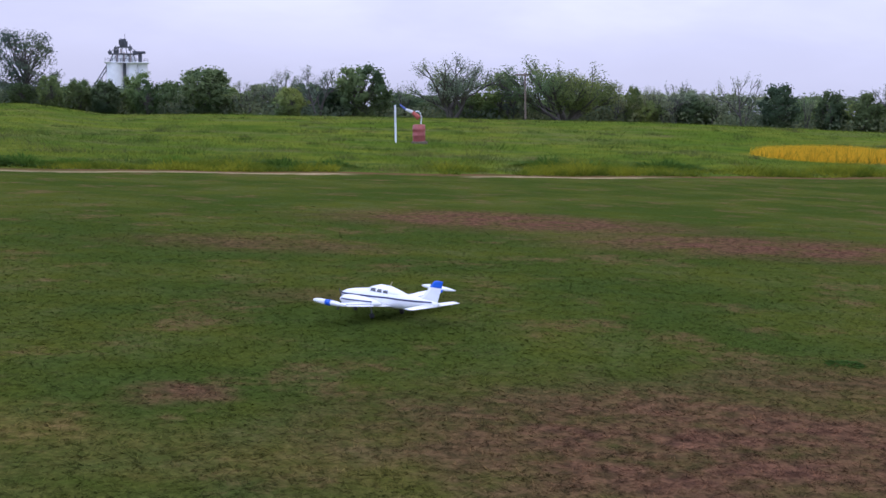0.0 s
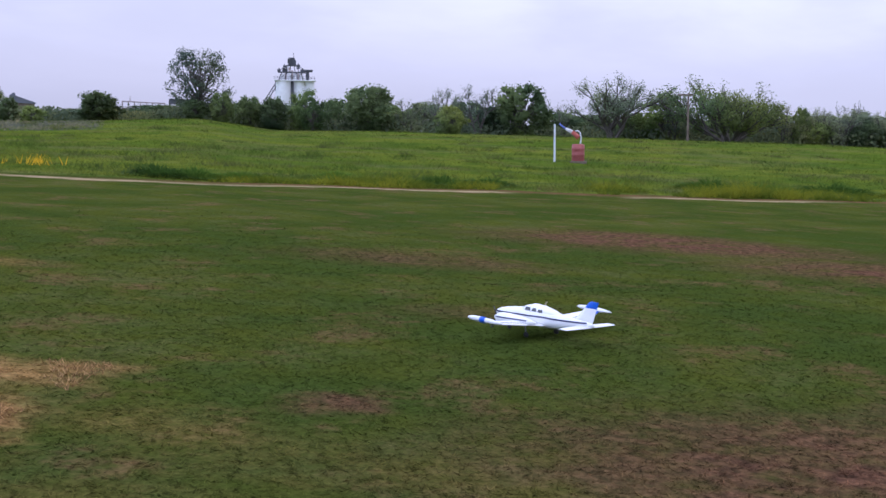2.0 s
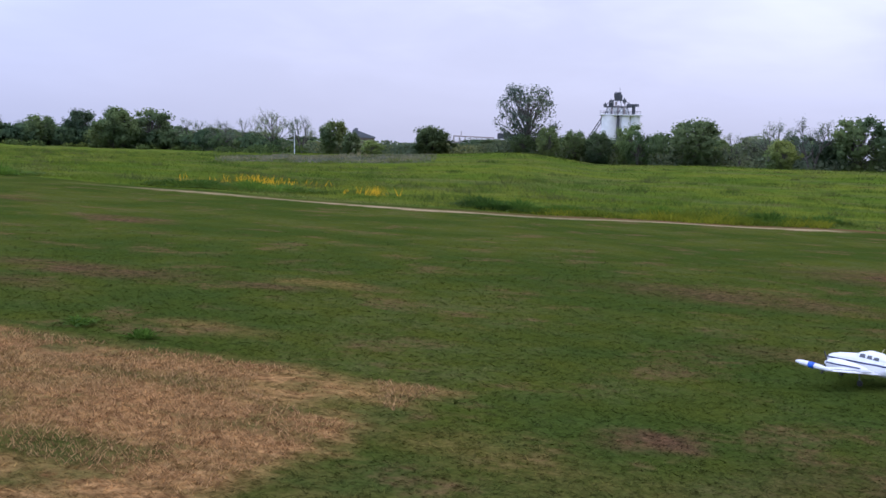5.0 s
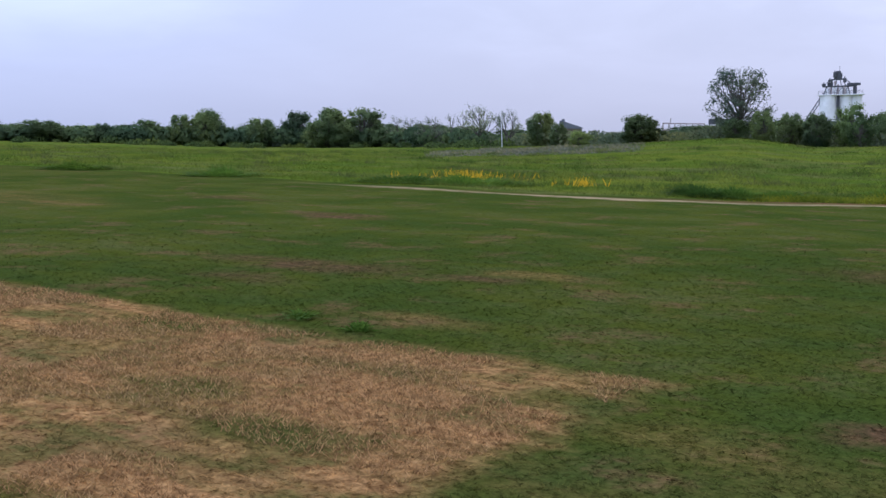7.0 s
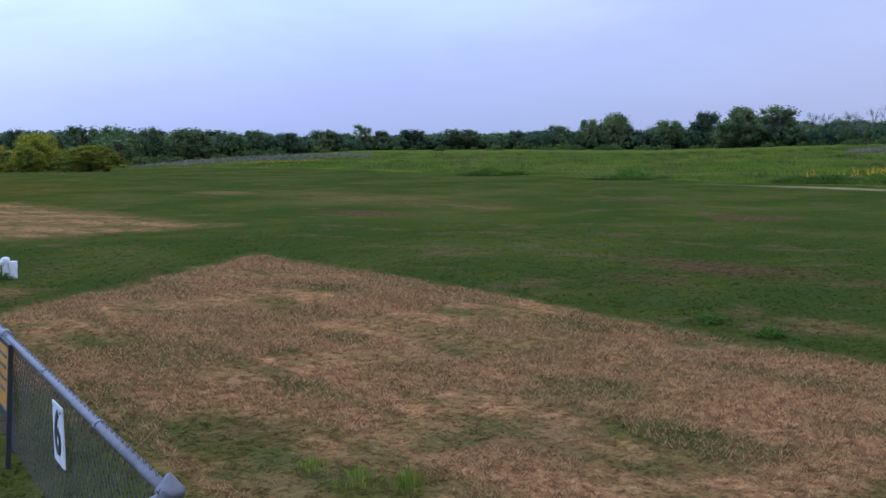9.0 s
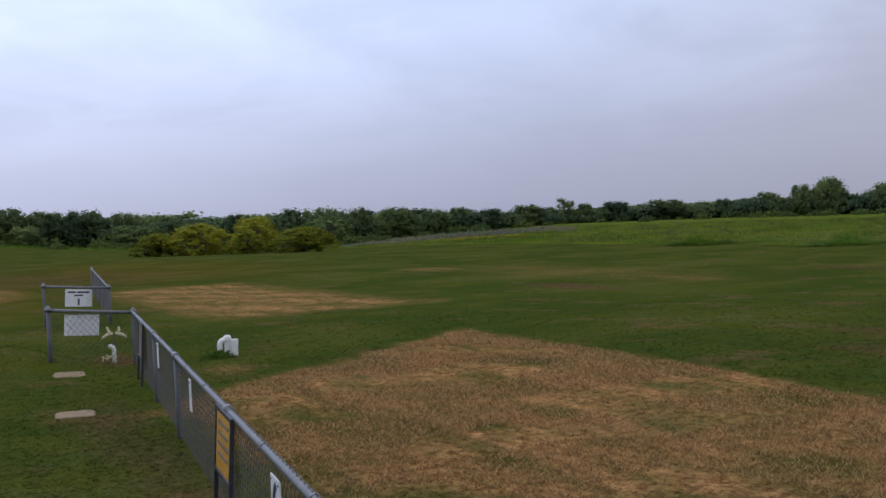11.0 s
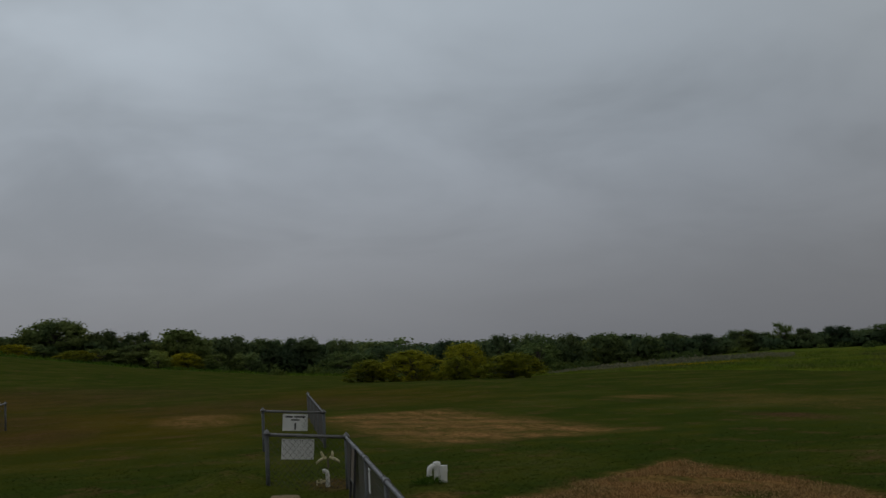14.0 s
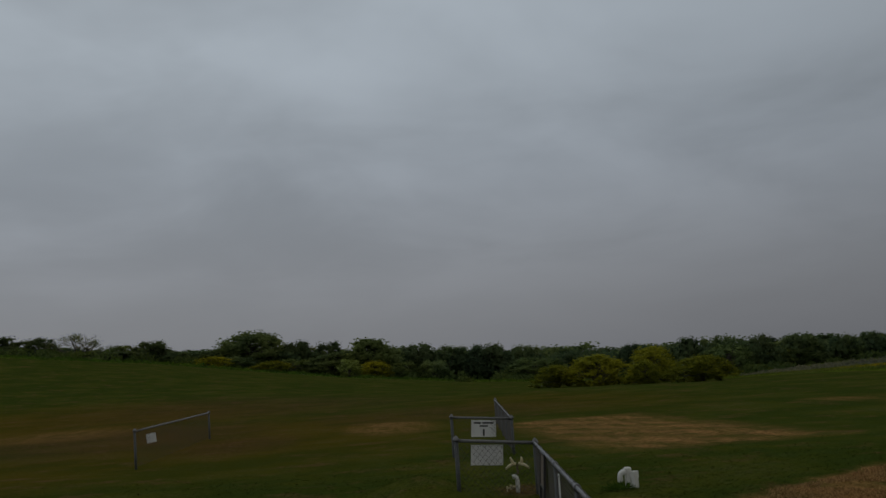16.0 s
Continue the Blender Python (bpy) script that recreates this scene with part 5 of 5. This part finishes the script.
poster_frame(3.05, 0.56, 0.64, M_AMBER, "black framed amber poster leaning on the fence")
poster_frame(9.3, 0.56, 0.66, M_WOOD, "black framed dark poster leaning on the fence")


# ---- irrigation fittings and stepping stones ----
def valve_pipes():
    t = thing("valve_pipes", "white pvc pipe manifold rising from a hole", "pipes", pose(-14.0, 3.28, float(height(-14.0, 3.28)), 0, 0, 76))
    bm = bmesh.new()
    tube(bm, [(-0.095, 0, -0.1), (-0.095, 0, 0.14), (-0.088, 0.005, 0.175), (-0.06, 0.02, 0.195), (-0.01, 0.05, 0.195)], 0.034, 14)
    part("elbow_pipe", bm, M_PVC, t, "", True)
    bm = bmesh.new()
    rod(bm, (0.085, -0.02, -0.12), (0.085, -0.02, 0.195), 0.043, 0.043, 16)
    rod(bm, (0.085, -0.02, 0.125), (0.085, -0.02, 0.205), 0.050, 0.048, 16)
    part("standpipe", bm, M_PVC, t)
    bm = bmesh.new()
    prof = [(-0.1, 0.040), (0.19, 0.040), (0.195, 0.050), (0.235, 0.049), (0.25, 0.036), (0.254, 0.012)]
    loft(bm, [[Vector((0.0 + r * math.cos(k * math.tau / 16), 0.05 + r * math.sin(k * math.tau / 16), z)) for k in range(16)] for z, r in prof])
    part("capped_pipe", bm, M_PVC, t)
    return t


def riser():
    t = thing("hose_riser", "white pvc hose riser with a bent top and tap", "pipe", pose(-14.35, 1.95, float(height(-14.35, 1.95)), 0, 0, 82))
    bm = bmesh.new()
    tube(bm, [(0, 0, -0.1), (0, 0, 0.15), (-0.008, 0, 0.185), (-0.03, 0, 0.20), (-0.062, 0, 0.195)], 0.028, 12)
    part("bent_pipe", bm, M_PVC, t, "", True)
    bm = bmesh.new()
    tube(bm, [(0.0, 0, 0.075), (-0.10, 0, 0.075)], 0.012, 8)
    rod(bm, (-0.085, -0.0, 0.04), (-0.085, 0, 0.10), 0.014, 0.014, 8)
    rod(bm, (-0.135, 0, 0.06), (-0.035, 0, 0.06), 0.008, 0.008, 6)
    rod(bm, (-0.135, 0, 0.02), (-0.135, 0, 0.09), 0.009, 0.009, 6)
    part("tap", bm, M_TAN, t, "yellowed brass tap")
    return t


def stand_cradle():
    """A small cradle of four curved plastic arms on a stake."""
    t = thing("model_cradle", "yellowed plastic cradle with curved arms on a stake", "stand", pose(-17.2, 2.35, float(height(-17.2, 2.35)), 0, 0, 80))
    bm = bmesh.new()
    rod(bm, (0, 0, -0.1), (0, 0, 0.15), 0.018, 0.014, 8)
    part("stake", bm, M_WOOD, t)
    for sgn in (-1, 1):
        bm = bmesh.new()
        rings = []
        for k in range(6):
            q = k / 5
            x, z, w = sgn * (0.02 + 0.16 * q), 0.16 - 0.075 * q * q, 0.03 + 0.05 * math.sin(q * math.pi)
            rings.append([Vector((x, -w, z - 0.02)), Vector((x, w, z - 0.02)), Vector((x, w * 0.8, z + 0.015)), Vector((x, -w * 0.8, z + 0.015))])
        loft(bm, rings)
        part("wing_rest", bm, M_TAN, t, "", True)
        bm = bmesh.new()
        tube(bm, [(sgn * 0.05, 0, 0.14), (sgn * 0.075, 0, 0.20), (sgn * (0.10 if sgn < 0 else 0.07), 0, 0.255)], [0.022, 0.020, 0.012], 8)
        part("prong", bm, M_TAN, t, "", True)
    return t


def stepping_stone(x, y, turn):
    # Lies flush with the slope of the lawn.
    sx = float(height(x + 0.2, y) - height(x - 0.2, y)) / 0.4
    sy = float(height(x, y + 0.2) - height(x, y - 0.2)) / 0.4
    lie = pose(x, y, float(height(x, y)) + 0.004) @ Vector((0, 0, 1)).rotation_difference(Vector((-sx, -sy, 1))).to_matrix().to_4x4()
    t = thing("stepping_stone", "sandy square concrete stepping stone set in grass", "stone", lie @ pose(0, 0, 0, 0, 0, turn), "stepping stones")
    bm = bmesh.new()
    prof = [(-0.06, 0.176), (-0.010, 0.180), (0.000, 0.174), (0.005, 0.160)]
    rings = []
    for z, r in prof:
        ring = []
        for k in range(24):
            c, n = math.cos(k * math.tau / 24), math.sin(k * math.tau / 24)
            q = (abs(c) ** 7 + abs(n) ** 7) ** (-1 / 7)
            ring.append(Vector((r * 1.05 * q * c, r * q * n * (1 + 0.02 * math.sin(2 * k + turn)), z)))
        rings.append(ring)
    loft(bm, rings)
    part("slab", bm, M_CONC, t)
    return t


valve_pipes()
riser()
stand_cradle()
stepping_stone(-10.77, 1.09, -6)
stepping_stone(-13.43, 1.32, -4)
weed(77.3, 14.2, 0.36, 0.13, "dark green weed round the pipe manifold")


# ---- the model aeroplane ----
def ring(x, cy, cz, hw, hh, k=20, power=2.3):
    out = []
    for i in range(k):
        a = i * math.tau / k
        c, s = math.cos(a), math.sin(a)
        out.append(Vector((x, cy + hw * math.copysign(abs(c) ** (2 / power), c), cz + hh * math.copysign(abs(s) ** (2 / power), s))))
    return out


def foil(x_le, chord, y, z, thick, k=14):
    """A wing section: x forward, leading edge at x_le."""
    out = []
    for i in range(k):
        a = i * math.tau / k
        u = 0.5 - 0.5 * math.cos(a)
        up_ = 1 if a < math.pi else -0.45
        th = thick * chord * (2.97 * math.sqrt(max(u, 0)) - 1.26 * u - 3.52 * u ** 2 + 2.84 * u ** 3 - 1.03 * u ** 4) * 0.5 / 0.5
        out.append(Vector((x_le - u * chord, y, z + up_ * th * 0.62)))
    return out


def aeroplane(at):
    """Twin-engined low-wing model, 1.5 m span, canted tip tanks; x forward, y left, z up from the ground."""
    t = thing("model_aeroplane", "white twin-engine model aeroplane with blue trim on grass", "model aeroplane", at)
    W = 0.122
    body = [(0.60, 0.02, 0.006, 0.006), (0.585, 0.02, 0.026, 0.026), (0.54, 0.022, 0.046, 0.045), (0.45, 0.028, 0.064, 0.062), (0.33, 0.034, 0.075, 0.074),
            (0.24, 0.040, 0.080, 0.080), (0.10, 0.046, 0.083, 0.086), (-0.06, 0.046, 0.081, 0.085), (-0.20, 0.046, 0.068, 0.074), (-0.34, 0.050, 0.050, 0.058),
            (-0.46, 0.056, 0.034, 0.044), (-0.56, 0.062, 0.020, 0.032), (-0.63, 0.066, 0.008, 0.016)]
    bm = bmesh.new()
    loft(bm, [ring(x, 0, W + z, hw, hh) for x, z, hw, hh in body])
    fus = part("fuselage", bm, M_FOAM, t, "", True)
    bm = bmesh.new()
    hood = [(0.27, 0.082, 0.030, 0.012), (0.20, 0.100, 0.058, 0.040), (0.10, 0.112, 0.068, 0.056), (-0.02, 0.112, 0.066, 0.054), (-0.14, 0.100, 0.056, 0.040), (-0.27, 0.086, 0.034, 0.018)]
    loft(bm, [ring(x, 0, W + z, hw, hh) for x, z, hw, hh in hood])
    part("cabin", bm, M_FOAM, fus, "", True)
    for sgn in (1, -1):
        for x0, x1, h in ((0.165, 0.095, 0.026), (0.080, 0.020, 0.024), (0.005, -0.055, 0.020)):
            bm = bmesh.new()
            pts = []
            for x, dz in ((x0, -0.018), (x1, -0.018), (x1 + 0.004, h - 0.01), (x0 - 0.014, h - 0.012)):
                pts.append((x, sgn * (0.0665 - max(0, dz) * 0.30), W + 0.122 + dz))
            inner = [Vector((x, y * 0.94, z)) for x, y, z in pts]
            loft(bm, [[Vector(p) + Vector((0, sgn * 0.004, 0)) for p in pts], inner])
            part("side_window", bm, M_GLASS, fus, "dark side window")
        bm = bmesh.new()
        strip = []
        for x, z, hw, hh in body[1:-1]:
            strip.append((x, sgn * (hw + 0.0025), W + z + 0.012 + 0.010 * (x < 0)))
        rings = [[Vector((x, y, z - 0.007)), Vector((x, y - sgn * 0.006, z - 0.007)), Vector((x, y - sgn * 0.006, z + 0.007)), Vector((x, y, z + 0.007))] for x, y, z in strip]
        loft(bm, rings)
        part("side_stripe", bm, M_NAVY, fus, "dark blue side stripe")
    bm = bmesh.new()
    loft(bm, [[Vector((0.262, s * 0.030, W + 0.096)), Vector((0.262, s * 0.004, W + 0.099)), Vector((0.195, s * 0.005, W + 0.144)), Vector((0.185, s * 0.050, W + 0.134))] if k else
              [Vector((0.250, s * 0.030, W + 0.085)), Vector((0.250, s * 0.004, W + 0.088)), Vector((0.185, s * 0.005, W + 0.133)), Vector((0.175, s * 0.050, W + 0.123))] for k in (0, 1) for s in (1,)])
    part("windscreen", bm, M_GLASS, fus, "dark windscreen")
    bm = bmesh.new()
    tube(bm, [(-0.02, 0, W + 0.160), (-0.035, 0, W + 0.190), (-0.05, 0, W + 0.205)], 0.0035, 6)
    part("aerial", bm, M_TAN, fus, "thin aerial")
    for sgn in (1, -1):
        bm = bmesh.new()
        secs = []
        for q in (0.0, 0.08, 0.3, 0.6, 0.9, 0.985, 1.0):
            y = sgn * (0.05 + 0.645 * q)
            c = 0.262 - 0.085 * q - (0.05 if q > 0.99 else 0)
            secs.append(foil(0.155 - 0.055 * q - (0.02 if q > 0.99 else 0), c, y, W - 0.012 + 0.060 * q, 0.12))
        loft(bm, secs)
        wing = part("wing", bm, M_FOAM, t, "", True)
        bm = bmesh.new()
        loft(bm, [[Vector((-0.048 - 0.02 * q, sgn * (0.05 + 0.645 * q), W + 0.004 + 0.060 * q)), Vector((-0.054 - 0.02 * q, sgn * (0.05 + 0.645 * q), W + 0.004 + 0.060 * q)),
                   Vector((-0.054 - 0.02 * q, sgn * (0.05 + 0.645 * q), W + 0.0075 + 0.060 * q)), Vector((-0.048 - 0.02 * q, sgn * (0.05 + 0.645 * q), W + 0.0075 + 0.060 * q))] for q in (0.12, 0.95)])
        part("hinge_line", bm, M_GALV, wing, "grey control surface line")
        # canted tip tank
        bm = bmesh.new()
        tank = [(0.225, 0.003), (0.214, 0.010), (0.18, 0.018), (0.13, 0.023), (0.03, 0.024), (-0.07, 0.021), (-0.16, 0.013), (-0.215, 0.003)]
        loft(bm, [ring(x, sgn * (0.742 + 0.0), W + 0.078, r, r * 1.05, 14, 2.0) for x, r in tank])
        tk = part("tip_tank", bm, M_FOAM, t, "canted wing tip tank", True)
        bm = bmesh.new()
        loft(bm, [ring(x, sgn * 0.742, W + 0.078, r + 0.0022, r * 1.05 + 0.0022, 14, 2.0) for x, r in ((0.055, 0.0238), (0.03, 0.024), (-0.01, 0.0228))])
        part("tank_band", bm, M_BLUE, tk, "blue band", True)
        bm = bmesh.new()
        loft(bm, [foil(0.09, 0.17, sgn * 0.690, W + 0.048, 0.13), foil(0.08, 0.15, sgn * 0.728, W + 0.068, 0.13)])
        part("tank_root", bm, M_BLUE, tk, "blue tank root", True)
        # engine
        bm = bmesh.new()
        cowl = [(0.335, 0.004, 0.034, 0.034), (0.325, 0.004, 0.048, 0.046), (0.28, 0.006, 0.056, 0.053), (0.20, 0.008, 0.058, 0.055), (0.08, 0.014, 0.052, 0.046), (-0.06, 0.018, 0.036, 0.028), (-0.15, 0.018, 0.010, 0.008)]
        loft(bm, [ring(x, sgn * 0.245, W + z + 0.016, hw, hh, 16) for x, z, hw, hh in cowl])
        eng = part("nacelle", bm, M_FOAM, t, "", True)
        bm = bmesh.new()
        rings = []
        for x, z, hw, hh in cowl[1:-1]:
            y = sgn * 0.245 + hw + 0.002
            rings.append([Vector((x, y, W + z + 0.024)), Vector((x, y - 0.006, W + z + 0.024)), Vector((x, y - 0.008, W + z + 0.036)), Vector((x, y - 0.002, W + z + 0.036))])
        loft(bm, rings)
        part("nacelle_stripe", bm, M_NAVY, eng, "dark blue stripe")
        bm = bmesh.new()
        loft(bm, [ring(x, sgn * 0.245, W + 0.020, r, r, 14, 2.0) for x, r in ((0.336, 0.030), (0.352, 0.028), (0.372, 0.019), (0.388, 0.003))])
        part("spinner", bm, M_SIGN, eng, "", True)
        bm = bmesh.new()
        for k in range(3):
            a = math.radians(25 + 120 * k + 40 * (sgn > 0))
            dy, dz = math.cos(a), math.sin(a)
            rings = []
            for q, wv in ((0.012, 0.006), (0.05, 0.012), (0.09, 0.011), (0.118, 0.004)):
                c = Vector((0.352, sgn * 0.245 + dy * q, W + 0.020 + dz * q))
                s = Vector((0.4, -dz * 0.9, dy * 0.9)) * wv
                f = Vector((0.0018, 0, 0))
                rings.append([c - s - f, c + s - f, c + s + f, c - s + f])
            loft(bm, rings)
        part("propeller", bm, M_BLACK, eng, "black propeller at rest")
        # tailplane
        bm = bmesh.new()
        loft(bm, [foil(-0.475 - 0.035 * q, 0.145 - 0.045 * q - (0.03 if q > 0.99 else 0), sgn * (0.012 + 0.325 * q), W + 0.050, 0.09) for q in (0.0, 0.3, 0.7, 0.97, 1.0)])
        part("tailplane", bm, M_FOAM, t, "", True)
        # main leg
        bm = bmesh.new()
        rod(bm, (0.00, sgn * 0.205, 0.026), (0.02, sgn * 0.205, W + 0.0), 0.006, 0.006, 8)
        leg = part("main_leg", bm, M_GALV, t)
        bm = bmesh.new()
        loft(bm, [[Vector((0.026 * math.cos(k * math.tau / 16) * r, sgn * 0.205 + y, 0.026 + 0.026 * math.sin(k * math.tau / 16) * r)) for k in range(16)] for y, r in ((-0.012, 0.8), (-0.008, 1.0), (0.008, 1.0), (0.012, 0.8))])
        part("wheel", bm, M_RUBBER, leg, "black rubber wheel", True)
    bm = bmesh.new()
    rod(bm, (0.42, 0, 0.03), (0.43, 0, W - 0.02), 0.006, 0.006, 8)
    leg = part("nose_leg", bm, M_GALV, t)
    bm = bmesh.new()
    loft(bm, [[Vector((0.42 + 0.023 * math.cos(k * math.tau / 16) * r, y, 0.023 + 0.023 * math.sin(k * math.tau / 16) * r)) for k in range(16)] for y, r in ((-0.010, 0.8), (-0.007, 1.0), (0.007, 1.0), (0.010, 0.8))])
    part("wheel", bm, M_RUBBER, leg, "black rubber wheel", True)

    def fin_ring(z, lead, trail, th):
        c = lead - trail
        return [Vector((lead, 0, z)), Vector((lead - 0.25 * c, th, z)), Vector((lead - 0.6 * c, th * 0.85, z)), Vector((trail, 0.0015, z)),
                Vector((trail, -0.0015, z)), Vector((lead - 0.6 * c, -th * 0.85, z)), Vector((lead - 0.25 * c, -th, z))]

    bm = bmesh.new()
    loft(bm, [fin_ring(W + 0.075, -0.26, -0.605, 0.008), fin_ring(W + 0.095, -0.36, -0.615, 0.009), fin_ring(W + 0.125, -0.43, -0.625, 0.010), fin_ring(W + 0.222, -0.515, -0.652, 0.009)])
    fin = part("fin", bm, M_FOAM, t)
    bm = bmesh.new()
    loft(bm, [fin_ring(W + 0.222, -0.513, -0.653, 0.0095), fin_ring(W + 0.275, -0.560, -0.668, 0.0085), fin_ring(W + 0.286, -0.585, -0.668, 0.005)])
    part("fin_tip", bm, M_BLUE, fin, "blue fin tip")
    return t


AIR = (-0.46, 9.33)
aeroplane(pose(AIR[0], AIR[1], float(height(*AIR)) + 0.01, 0, 0, 90 + 50) @ Matrix.Scale(0.89, 4))
